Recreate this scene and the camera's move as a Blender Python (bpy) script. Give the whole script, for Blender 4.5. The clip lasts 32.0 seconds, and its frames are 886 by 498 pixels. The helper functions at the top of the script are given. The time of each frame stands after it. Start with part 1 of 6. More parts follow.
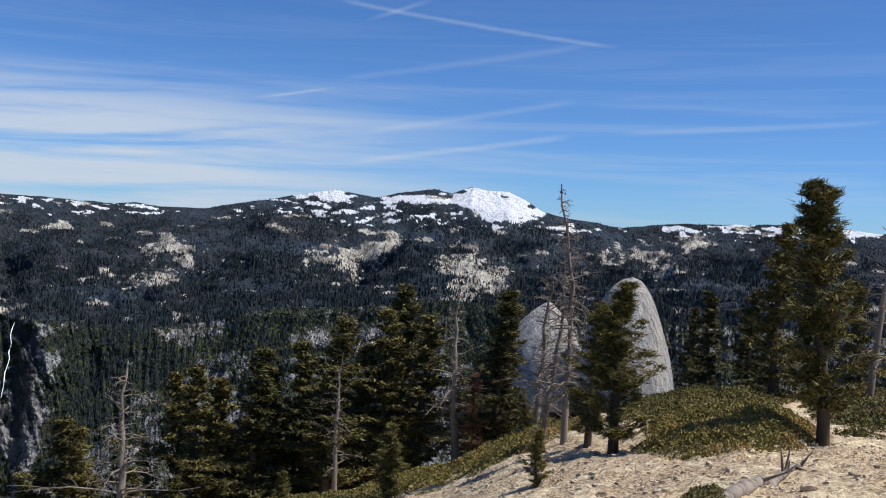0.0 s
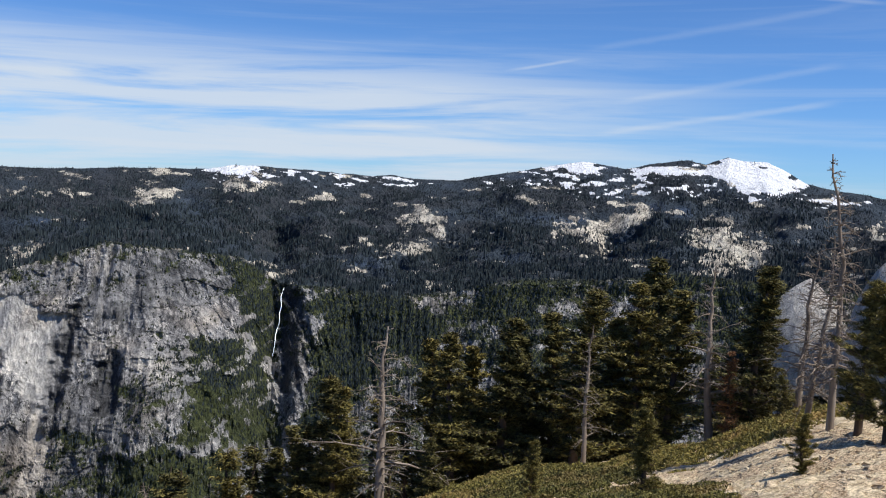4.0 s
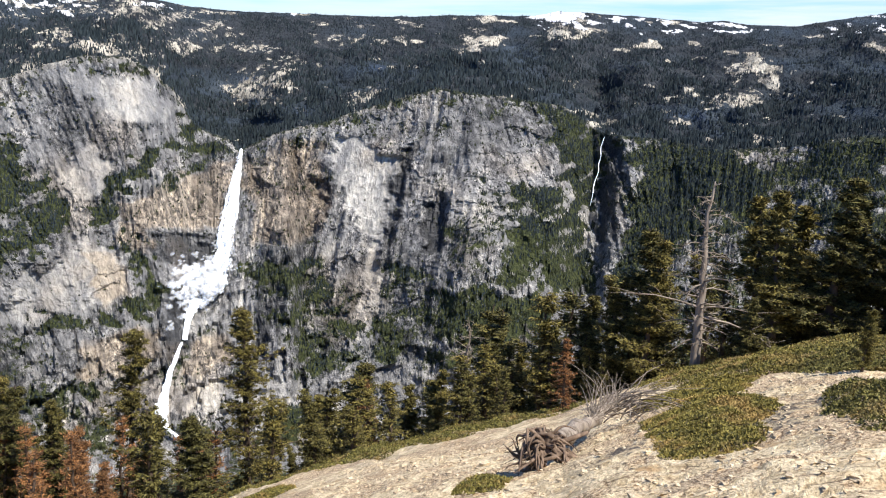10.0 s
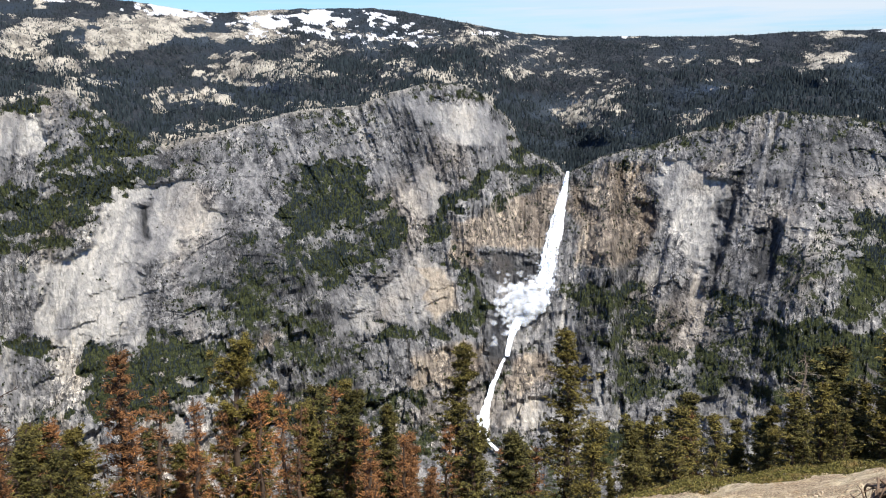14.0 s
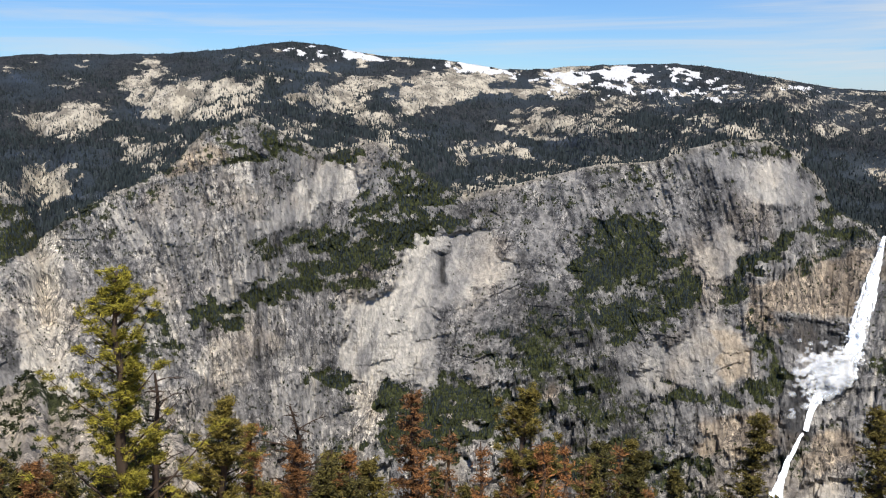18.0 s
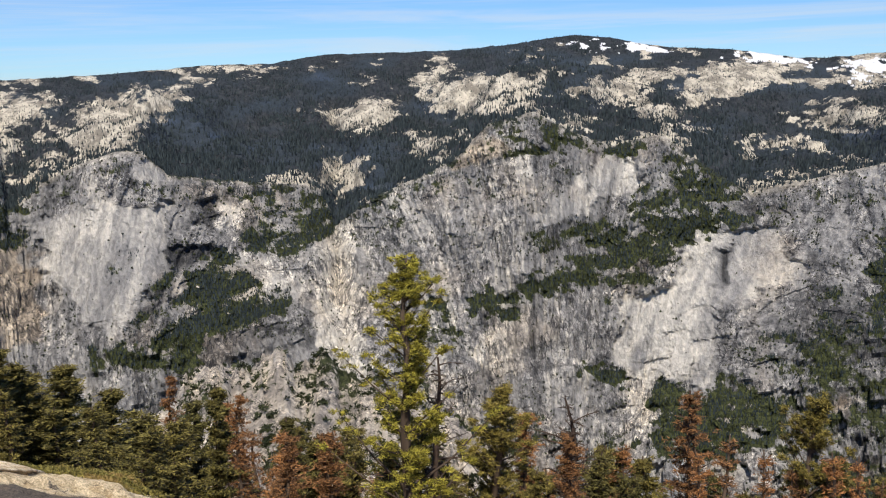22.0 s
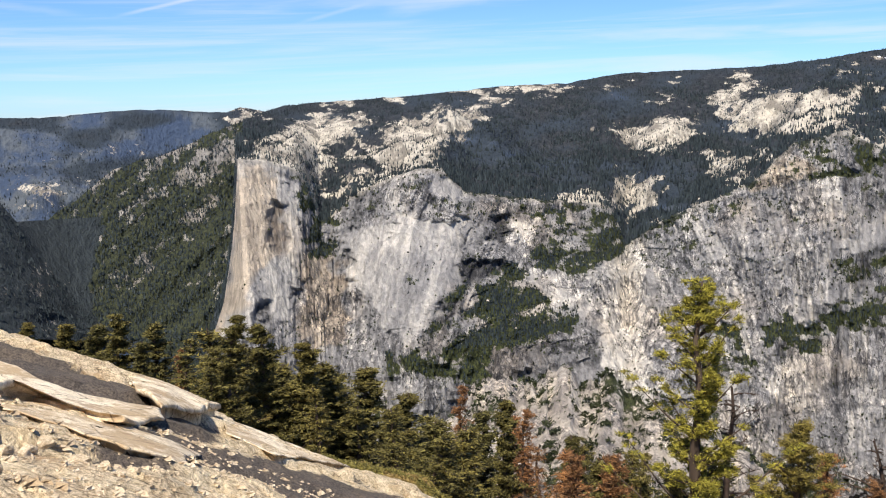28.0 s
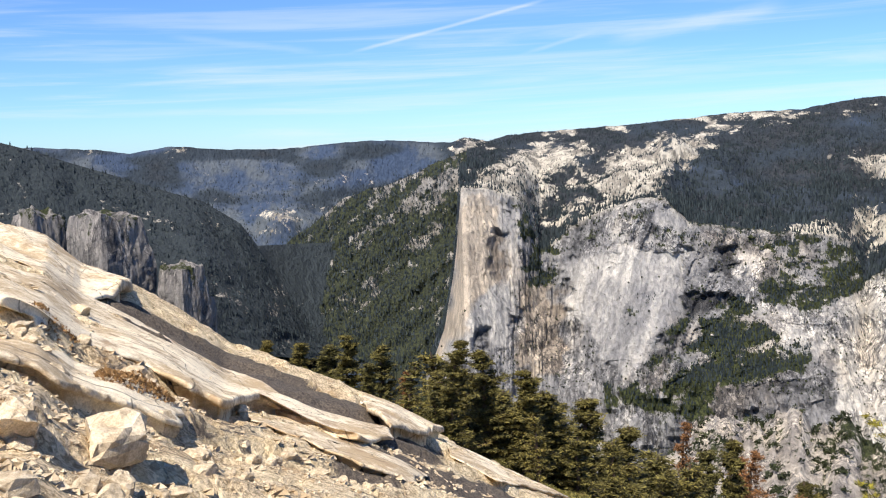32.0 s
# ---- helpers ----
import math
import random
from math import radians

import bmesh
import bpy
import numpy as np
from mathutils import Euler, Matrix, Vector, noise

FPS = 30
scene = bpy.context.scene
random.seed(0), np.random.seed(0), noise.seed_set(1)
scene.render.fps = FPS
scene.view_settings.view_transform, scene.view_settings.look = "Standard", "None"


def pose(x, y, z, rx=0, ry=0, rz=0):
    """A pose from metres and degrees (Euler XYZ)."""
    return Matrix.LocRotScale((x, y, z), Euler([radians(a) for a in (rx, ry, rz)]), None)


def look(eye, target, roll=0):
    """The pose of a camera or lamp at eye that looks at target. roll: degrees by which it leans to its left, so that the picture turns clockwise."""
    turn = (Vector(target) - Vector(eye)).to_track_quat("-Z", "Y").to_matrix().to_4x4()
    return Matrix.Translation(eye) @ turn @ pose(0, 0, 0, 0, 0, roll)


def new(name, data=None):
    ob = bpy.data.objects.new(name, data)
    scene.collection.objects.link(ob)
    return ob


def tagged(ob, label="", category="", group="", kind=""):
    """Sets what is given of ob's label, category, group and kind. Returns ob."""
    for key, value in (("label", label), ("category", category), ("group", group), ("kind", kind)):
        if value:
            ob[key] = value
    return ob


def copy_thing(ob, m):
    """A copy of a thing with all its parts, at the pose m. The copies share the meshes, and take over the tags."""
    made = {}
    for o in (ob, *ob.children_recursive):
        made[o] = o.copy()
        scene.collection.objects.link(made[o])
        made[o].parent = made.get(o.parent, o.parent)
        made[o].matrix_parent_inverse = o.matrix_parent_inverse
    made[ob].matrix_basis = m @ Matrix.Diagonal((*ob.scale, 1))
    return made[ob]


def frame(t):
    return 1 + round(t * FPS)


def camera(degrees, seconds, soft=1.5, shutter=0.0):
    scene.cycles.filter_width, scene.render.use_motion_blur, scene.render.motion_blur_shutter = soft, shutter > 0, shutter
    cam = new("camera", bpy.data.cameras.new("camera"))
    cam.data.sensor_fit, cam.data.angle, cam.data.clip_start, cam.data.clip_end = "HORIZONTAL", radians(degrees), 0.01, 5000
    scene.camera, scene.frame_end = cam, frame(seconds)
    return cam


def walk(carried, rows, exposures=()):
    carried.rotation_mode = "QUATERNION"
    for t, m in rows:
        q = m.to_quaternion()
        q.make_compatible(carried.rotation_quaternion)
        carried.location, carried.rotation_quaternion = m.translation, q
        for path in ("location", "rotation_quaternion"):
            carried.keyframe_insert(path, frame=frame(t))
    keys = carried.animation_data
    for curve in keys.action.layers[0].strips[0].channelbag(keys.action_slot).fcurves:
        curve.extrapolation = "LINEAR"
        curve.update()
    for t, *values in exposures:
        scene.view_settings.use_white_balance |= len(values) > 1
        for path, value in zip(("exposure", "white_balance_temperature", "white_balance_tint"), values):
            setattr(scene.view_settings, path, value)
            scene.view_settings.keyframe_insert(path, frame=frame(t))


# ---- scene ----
cam = camera(48.65, 32.0, 1.1)
EYE, ARM = 1.6, 0.6  # eye height, and how far in front of the turning body the camera is held
# seconds, yaw to the left from +y, pitch, roll
ROWS = [
    (0, -0.05, -1.00, 3.00),
    (0.5, 1.84, -1.35, 2.97),
    (1, 3.55, -1.71, 3.07),
    (1.5, 5.45, -2.03, 3.06),
    (2, 7.54, -2.34, 2.98),
    (2.5, 9.30, -2.50, 2.85),
    (4.5, 15.90, -3.89, 3.15),
    (5, 17.60, -4.58, 3.05),
    (5.5, 19.56, -5.68, 2.80),
    (6, 21.13, -6.59, 2.57),
    (6.5, 22.66, -7.65, 2.62),
    (7, 24.35, -8.64, 2.62),
    (7.5, 25.96, -9.95, 2.82),
    (8, 27.42, -11.15, 3.03),
    (8.5, 28.45, -11.86, 3.12),
    (9, 29.29, -12.21, 3.36),
    (9.5, 30.69, -12.58, 3.18),
    (10, 32.40, -13.09, 2.87),
    (10.5, 34.35, -13.48, 2.50),
    (11, 36.34, -13.68, 2.62),
    (11.5, 38.87, -13.70, 1.93),
    (12, 41.67, -13.76, 1.42),
    (12.5, 44.60, -13.56, 0.87),
    (13, 47.33, -13.28, 0.74),
    (13.5, 49.65, -12.81, 0.65),
    (14, 51.61, -12.35, 0.62),
    (14.5, 53.54, -11.68, 0.79),
    (16.5, 62.39, -10.07, 0.63),
    (17, 64.57, -9.96, 0.56),
    (17.5, 66.66, -9.75, 0.65),
    (18, 68.82, -9.35, 0.36),
    (18.5, 70.67, -9.28, 0.03),
    (19, 72.48, -9.23, 0.04),
    (19.5, 74.57, -8.98, 0.09),
    (20, 77.05, -8.61, -0.10),
    (20.5, 79.64, -8.55, -0.33),
    (21, 82.25, -8.78, -0.78),
    (21.5, 83.93, -9.19, -0.77),
    (22, 85.13, -9.69, -0.65),
    (22.5, 86.45, -9.76, -0.58),
    (23, 87.59, -9.83, -0.64),
    (23.5, 88.34, -9.84, -0.85),
    (24, 89.17, -9.82, -1.15),
    (24.5, 90.46, -9.70, -1.03),
    (25, 92.27, -9.63, -0.91),
    (25.5, 94.07, -9.52, -0.71),
    (27.5, 100.62, -8.49, -0.88),
    (28, 102.10, -8.33, -1.17),
    (28.5, 103.18, -8.38, -1.10),
    (29, 104.40, -8.36, -0.99),
    (29.5, 106.02, -8.01, -0.93),
    (30, 107.95, -7.82, -0.96),
    (30.5, 109.57, -7.62, -1.04),
    (31, 111.43, -7.12, -1.24),
    (31.5, 113.14, -6.78, -1.25),
    (32, 114.94, -6.33, -1.71),
]
# the clip's camera opens up and warms as it turns from the north to the west: seconds, stops, kelvin, tint
LIGHT_STEPS = [(0.0, 0.0, 6050, 11), (2.5, 0.05, 6100, 11), (5.0, 0.26, 6300, 10), (6.0, 0.40, 6400, 10), (7.0, 0.66, 6500, 10), (9.0, 0.70, 6400, 10), (13.0, 0.54, 6300, 10), (17.0, 0.17, 6600, 10), (23.0, 0.27, 6650, 11), (28.0, 0.5, 6650, 12), (32.0, 0.6, 6550, 12)]


def held(yaw, pitch, roll):
    """The camera at arm's length, turned by yaw, pitch and roll."""
    a = radians(yaw)
    turn = Matrix.Rotation(a, 4, "Z") @ Matrix.Rotation(radians(90 + pitch), 4, "X") @ Matrix.Rotation(radians(roll), 4, "Z")
    return Matrix.Translation((-ARM * math.sin(a), ARM * math.cos(a), EYE)) @ turn


walk(cam, [(t, held(yaw, pitch, roll)) for t, yaw, pitch, roll in ROWS], LIGHT_STEPS)

# ---- sky and sun ----
SUN_YAW, SUN_UP = -96.0, 56.0
world = bpy.data.worlds.new("sky")
scene.world = world
world.use_nodes = True


# streaks of cirrus and vapour trails: yaw and elevation of both ends, half width in degrees, strength
TRAILS = [(6.7, 12.86, -9.4, 10.95, 0.1, 0.5), (5, 11.89, 1.3, 13.21, 0.1, 0.4), (6.5, 8.47, -8.1, 11.08, 0.15, 0.25), (11.1, 7.08, 7, 7.89, 0.07, 0.7),
          (5, 5.5, -7.3, 7.88, 0.15, 0.35), (-10, 6.15, -24, 7.03, 0.12, 0.35), (5.6, 3.77, -7.1, 5.88, 0.14, 0.6), (1, 3.93, -17.6, 3.45, 0.2, 0.3),
          (110.1, 4.75, 106, 5.82, 0.09, 0.5), (119.8, 5.17, 108.7, 7.72, 0.08, 0.9), (105.1, 5.32, 95.7, 6.72, 0.3, 0.6), (129.9, 6.14, 121.8, 5.22, 0.15, 0.35)]


def link_sky():
    nt = world.node_tree
    nodes, links = nt.nodes, nt.links
    nodes.clear()

    def calc(op, a, b=0.0, clamp=False):
        node = nodes.new("ShaderNodeMath")
        node.operation, node.use_clamp = op, clamp
        for v, s in ((a, node.inputs[0]), (b, node.inputs[1])):
            if isinstance(v, (int, float)):
                s.default_value = v
            else:
                links.new(v, s)
        return node.outputs[0]

    def span(v, lo, hi, a=0.0, b=1.0):
        node = nodes.new("ShaderNodeMapRange")
        node.interpolation_type = "SMOOTHSTEP"
        links.new(v, node.inputs[0])
        for k, w in zip((1, 2, 3, 4), (lo, hi, a, b)):
            node.inputs[k].default_value = w
        return node.outputs[0]

    out = nodes.new("ShaderNodeOutputWorld")
    back = nodes.new("ShaderNodeBackground")
    sky = nodes.new("ShaderNodeTexSky")
    sky.sky_type, sky.sun_disc = "NISHITA", False
    sky.sun_elevation, sky.sun_rotation = radians(SUN_UP), radians(-SUN_YAW)
    sky.altitude, sky.air_density, sky.dust_density, sky.ozone_density = 2400, 1.0, 0.9, 4.0
    way = nodes.new("ShaderNodeTexCoord").outputs["Generated"]
    split = nodes.new("ShaderNodeSeparateXYZ")
    links.new(way, split.inputs[0])
    yaw = calc("MULTIPLY", calc("ARCTAN2", calc("MULTIPLY", split.outputs[0], -1.0), split.outputs[1]), 180 / math.pi)
    elev = calc("MULTIPLY", calc("ARCSINE", split.outputs[2]), 180 / math.pi)

    def wisps(kx, ky, tilt, detail, seed):
        both = nodes.new("ShaderNodeCombineXYZ")
        links.new(calc("MULTIPLY", yaw, kx), both.inputs[0])
        links.new(calc("MULTIPLY", calc("ADD", elev, calc("MULTIPLY", yaw, tilt)), ky), both.inputs[1])
        both.inputs[2].default_value = seed
        n = nodes.new("ShaderNodeTexNoise")
        n.inputs["Scale"].default_value, n.inputs["Detail"].default_value, n.inputs["Roughness"].default_value = 1.0, detail, 0.6
        n.inputs["Distortion"].default_value = 0.5
        links.new(both.outputs[0], n.inputs["Vector"])
        return n.outputs[0]

    # a veil of cirrus over the north, thinning out to both sides and upwards
    side = span(calc("ABSOLUTE", calc("SUBTRACT", yaw, 27.0)), 8.0, 34.0, 1.0, 0.0)
    up = calc("MULTIPLY", span(elev, 5.0, 9.0, 1.0, 0.0), span(elev, -2.0, 1.5, 0.55, 1.0))
    veil = calc("MULTIPLY", calc("MULTIPLY", side, up), span(wisps(0.05, 0.75, 0.04, 6, 3.0), 0.28, 0.58))
    thin = calc("MULTIPLY", span(wisps(0.04, 0.9, 0.02, 6, 9.0), 0.44, 0.7), calc("MULTIPLY", span(elev, 1.0, 14.0, 0.7, 0.12), span(yaw, 30.0, 55.0, 0.5, 1.0)))
    cloud = calc("ADD", calc("MULTIPLY", veil, 0.85), calc("MULTIPLY", thin, 0.7))
    ragged = wisps(0.6, 2.5, 0.1, 4, 5.0)
    for y1, e1, y2, e2, half, strength in TRAILS:
        slope = (e2 - e1) / (y2 - y1)
        line = calc("ADD", calc("MULTIPLY", calc("SUBTRACT", yaw, y1), slope), e1)
        off = calc("ABSOLUTE", calc("SUBTRACT", calc("ADD", elev, calc("MULTIPLY", calc("SUBTRACT", ragged, 0.5), half * 1.5)), line))
        lo, hi = min(y1, y2), max(y1, y2)
        run = calc("MULTIPLY", span(yaw, lo - 0.5, lo + 1.5), span(yaw, hi - 1.5, hi + 0.5, 1.0, 0.0))
        cloud = calc("ADD", cloud, calc("MULTIPLY", calc("MULTIPLY", span(off, 0.0, half * 2, 1.0, 0.0), run), strength * 0.42))
    tint = nodes.new("ShaderNodeMix")
    tint.data_type, tint.blend_type = "RGBA", "MULTIPLY"
    tint.inputs[0].default_value, tint.inputs[7].default_value = 1.0, (0.66, 0.92, 1.22, 1.0)
    links.new(sky.outputs[0], tint.inputs[6])
    mix = nodes.new("ShaderNodeMix")
    mix.data_type = "RGBA"
    links.new(calc("MINIMUM", cloud, 0.92), mix.inputs[0])
    links.new(tint.outputs[2], mix.inputs[6])
    mix.inputs[7].default_value = (6.6, 7.2, 7.8, 1.0)
    links.new(mix.outputs[2], back.inputs[0])
    back.inputs[1].default_value = 0.09
    links.new(back.outputs[0], out.inputs[0])


link_sky()
sun = new("sun", bpy.data.lights.new("sun", "SUN"))
sun.data.energy, sun.data.angle, sun.data.color = 5.0, radians(0.53), (1.0, 0.94, 0.84)
sun_from = Vector((-math.sin(radians(SUN_YAW)) * math.cos(radians(SUN_UP)), math.cos(radians(SUN_YAW)) * math.cos(radians(SUN_UP)), math.sin(radians(SUN_UP))))
sun.matrix_world = look(sun_from * 200, (0, 0, 0))


# ---- materials ----
class Nodes:
    """A small helper to wire a procedural material."""

    def __init__(self, name, rough=0.9):
        self.mat = bpy.data.materials.new(name)
        self.mat.use_nodes = True
        self.nt = self.mat.node_tree
        self.bsdf = self.nt.nodes["Principled BSDF"]
        self.bsdf.inputs["Roughness"].default_value = rough
        self.bsdf.inputs["Specular IOR Level"].default_value = 0.25
        self.place = self.nt.nodes.new("ShaderNodeTexCoord").outputs["Object"]
        self.gain = 1.0

    def put(self, value, socket):
        if isinstance(value, (int, float)):
            socket.default_value = value
        elif isinstance(value, tuple):
            socket.default_value = (*value, 1.0) if len(socket.default_value) == 4 and len(value) == 3 else value
        else:
            self.nt.links.new(value, socket)

    def scaled(self, sx, sy, sz):
        node = self.nt.nodes.new("ShaderNodeMapping")
        node.inputs["Scale"].default_value = (sx, sy, sz)
        self.nt.links.new(self.place, node.inputs["Vector"])
        return node.outputs[0]

    def noise(self, scale, detail=4.0, rough=0.6, stretch=(1, 1, 1), warp=0.0):
        node = self.nt.nodes.new("ShaderNodeTexNoise")
        node.inputs["Scale"].default_value = scale * self.gain
        node.inputs["Detail"].default_value = detail
        node.inputs["Roughness"].default_value = rough
        node.inputs["Distortion"].default_value = warp
        self.nt.links.new(self.scaled(*stretch), node.inputs["Vector"])
        return node.outputs[0]

    def cells(self, scale, stretch=(1, 1, 1), feature="DISTANCE_TO_EDGE", warp=0.0, out="Distance"):
        node = self.nt.nodes.new("ShaderNodeTexVoronoi")
        node.feature = feature
        node.inputs["Scale"].default_value = scale * self.gain
        place = self.scaled(*stretch)
        if warp:
            wave = self.nt.nodes.new("ShaderNodeTexNoise")
            wave.inputs["Scale"].default_value = scale * self.gain * 0.8
            wave.inputs["Detail"].default_value = 5
            self.nt.links.new(place, wave.inputs["Vector"])
            move = self.nt.nodes.new("ShaderNodeVectorMath")
            move.operation = "MULTIPLY_ADD"
            self.nt.links.new(wave.outputs[1], move.inputs[0])
            move.inputs[1].default_value = (warp / (scale * self.gain),) * 3
            self.nt.links.new(place, move.inputs[2])
            place = move.outputs[0]
        self.nt.links.new(place, node.inputs["Vector"])
        return node.outputs[out]

    def span(self, value, lo, hi, a=0.0, b=1.0):
        node = self.nt.nodes.new("ShaderNodeMapRange")
        node.interpolation_type = "SMOOTHSTEP"
        self.put(value, node.inputs["Value"])
        for key, v in (("From Min", lo), ("From Max", hi), ("To Min", a), ("To Max", b)):
            node.inputs[key].default_value = v
        return node.outputs[0]

    def math(self, op, a, b=0.0):
        node = self.nt.nodes.new("ShaderNodeMath")
        node.operation = op
        self.put(a, node.inputs[0])
        self.put(b, node.inputs[1])
        return node.outputs[0]

    def mix(self, fac, a, b, blend="MIX"):
        node = self.nt.nodes.new("ShaderNodeMix")
        node.data_type, node.blend_type = "RGBA", blend
        self.put(fac, node.inputs[0])
        self.put(a, node.inputs[6])
        self.put(b, node.inputs[7])
        return node.outputs[2]

    def attr(self, name):
        node = self.nt.nodes.new("ShaderNodeAttribute")
        node.attribute_name = name
        return node.outputs["Fac"]

    def random(self):
        return self.nt.nodes.new("ShaderNodeObjectInfo").outputs["Random"]

    def island(self):
        return self.nt.nodes.new("ShaderNodeNewGeometry").outputs["Random Per Island"]

    def done(self, color, bump=None, strength=0.5, distance=0.1, rough=None):
        self.put(color, self.bsdf.inputs["Base Color"])
        if rough is not None:
            self.put(rough, self.bsdf.inputs["Roughness"])
        if bump is not None:
            node = self.nt.nodes.new("ShaderNodeBump")
            node.inputs["Strength"].default_value = strength
            node.inputs["Distance"].default_value = distance
            self.nt.links.new(bump, node.inputs["Height"])
            self.nt.links.new(node.outputs[0], self.bsdf.inputs["Normal"])
        return self.mat


def mountain_material(name="mountain_granite", k=1.0):
    n = Nodes(name, 0.95)
    n.gain = k
    fine = n.noise(0.06, 7, 0.72, (1, 1, 0.4), 0.8)
    grit = n.noise(0.25, 3, 0.7)
    broad = n.noise(0.0035, 4, 0.55)
    streak = n.noise(0.04, 5, 0.65, (1, 1, 0.12), 0.5)
    rough = n.math("SUBTRACT", n.span(n.noise(0.008, 5, 0.65, (1, 1, 0.7), 0.8), 0.40, 0.58), n.math("MULTIPLY", n.attr("pale"), 0.9))
    rough = n.span(rough, 0.0, 1.0, 0.15, 1.0)
    tone = n.math("ADD", n.attr("tone"), n.math("MULTIPLY", n.math("SUBTRACT", streak, 0.5), n.span(n.attr("pale"), 0.0, 1.0, 0.75, 0.35)))
    rock = n.mix(n.span(tone, 0.0, 0.50), (0.075, 0.076, 0.08), (0.30, 0.294, 0.29))
    rock = n.mix(n.span(tone, 0.46, 0.95), rock, (0.64, 0.605, 0.545))
    buff = n.mix(n.span(tone, 0.2, 0.8), (0.27, 0.215, 0.16), (0.60, 0.49, 0.36))
    rock = n.mix(n.math("MAXIMUM", n.span(broad, 0.50, 0.66, 0.0, 0.35), n.math("MULTIPLY", n.attr("warm"), 0.75)), rock, buff)
    rock = n.mix(n.math("MULTIPLY", rough, 0.6), rock, n.mix(n.span(fine, 0.40, 0.58), (0.36, 0.36, 0.38), (1.3, 1.29, 1.27)), "MULTIPLY")
    rock = n.mix(n.math("MULTIPLY", rough, 0.7), rock, n.mix(n.span(grit, 0.36, 0.64), (0.52, 0.52, 0.53), (1.42, 1.42, 1.42)), "MULTIPLY")
    shard = n.cells(0.028, (1, 1, 0.26), "F1", 0.16, "Color")
    chip = n.cells(0.085, (1, 1, 0.3), "F1", 0.14, "Color")
    rock = n.mix(n.span(rough, 0.2, 1.0, 0.2, 0.5), rock, n.mix(n.span(shard, 0.15, 0.85), (0.56, 0.57, 0.6), (1.38, 1.36, 1.32)), "MULTIPLY")
    rock = n.mix(n.span(rough, 0.2, 1.0, 0.3, 0.85), rock, n.mix(n.span(chip, 0.15, 0.85), (0.54, 0.55, 0.57), (1.42, 1.41, 1.39)), "MULTIPLY")
    crack = n.span(n.cells(0.012, (1, 1, 0.35), "DISTANCE_TO_EDGE", 0.7), 0.0, 0.02, 1.0, 0.0)
    rock = n.mix(n.math("MULTIPLY", n.math("MULTIPLY", crack, rough), n.span(broad, 0.38, 0.6, 0.35, 0.9)), rock, (0.04, 0.04, 0.045))
    splits = n.span(n.cells(0.045, (1, 1, 0.28), "DISTANCE_TO_EDGE", 0.6), 0.0, 0.05, 1.0, 0.0)
    rock = n.mix(n.math("MULTIPLY", splits, n.math("MULTIPLY", rough, 0.85)), rock, (0.04, 0.04, 0.045))
    slab = n.mix(n.span(n.math("ADD", fine, n.math("MULTIPLY", n.math("SUBTRACT", n.noise(0.014, 4, 0.6), 0.5), 1.2)), 0.34, 0.66), (0.26, 0.235, 0.195), (0.68, 0.62, 0.51))
    rock = n.mix(n.attr("high"), rock, slab)
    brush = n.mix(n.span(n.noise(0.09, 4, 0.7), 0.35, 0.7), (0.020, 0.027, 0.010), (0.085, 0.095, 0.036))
    # woods floor in blue: distance haze put into its base colour
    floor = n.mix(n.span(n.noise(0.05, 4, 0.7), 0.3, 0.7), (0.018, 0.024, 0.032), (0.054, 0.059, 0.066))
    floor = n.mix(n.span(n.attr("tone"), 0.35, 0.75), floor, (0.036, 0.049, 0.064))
    # high tone brings the stronger haze blue painted on the western hills
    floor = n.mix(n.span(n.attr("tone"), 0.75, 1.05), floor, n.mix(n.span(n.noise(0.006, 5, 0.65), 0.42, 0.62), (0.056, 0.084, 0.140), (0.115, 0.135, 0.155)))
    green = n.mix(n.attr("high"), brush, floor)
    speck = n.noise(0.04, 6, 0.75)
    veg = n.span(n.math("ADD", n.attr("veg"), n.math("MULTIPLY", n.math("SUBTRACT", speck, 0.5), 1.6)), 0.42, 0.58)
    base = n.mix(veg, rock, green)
    snowy = n.span(n.math("ADD", n.attr("snow"), n.math("MULTIPLY", n.math("SUBTRACT", n.noise(0.02, 6, 0.75), 0.5), 2.2)), 0.45, 0.6)
    base = n.mix(snowy, base, (0.86, 0.87, 0.9))
    return n.done(base, n.math("ADD", n.math("ADD", fine, n.math("MULTIPLY", grit, 0.4)), n.math("ADD", n.math("MULTIPLY", n.cells(0.028, (1, 1, 0.26), "F1", 0.16), 0.8), n.math("MULTIPLY", n.cells(0.085, (1, 1, 0.3), "F1", 0.14), 0.4))), 1.0, 14.0 / k)


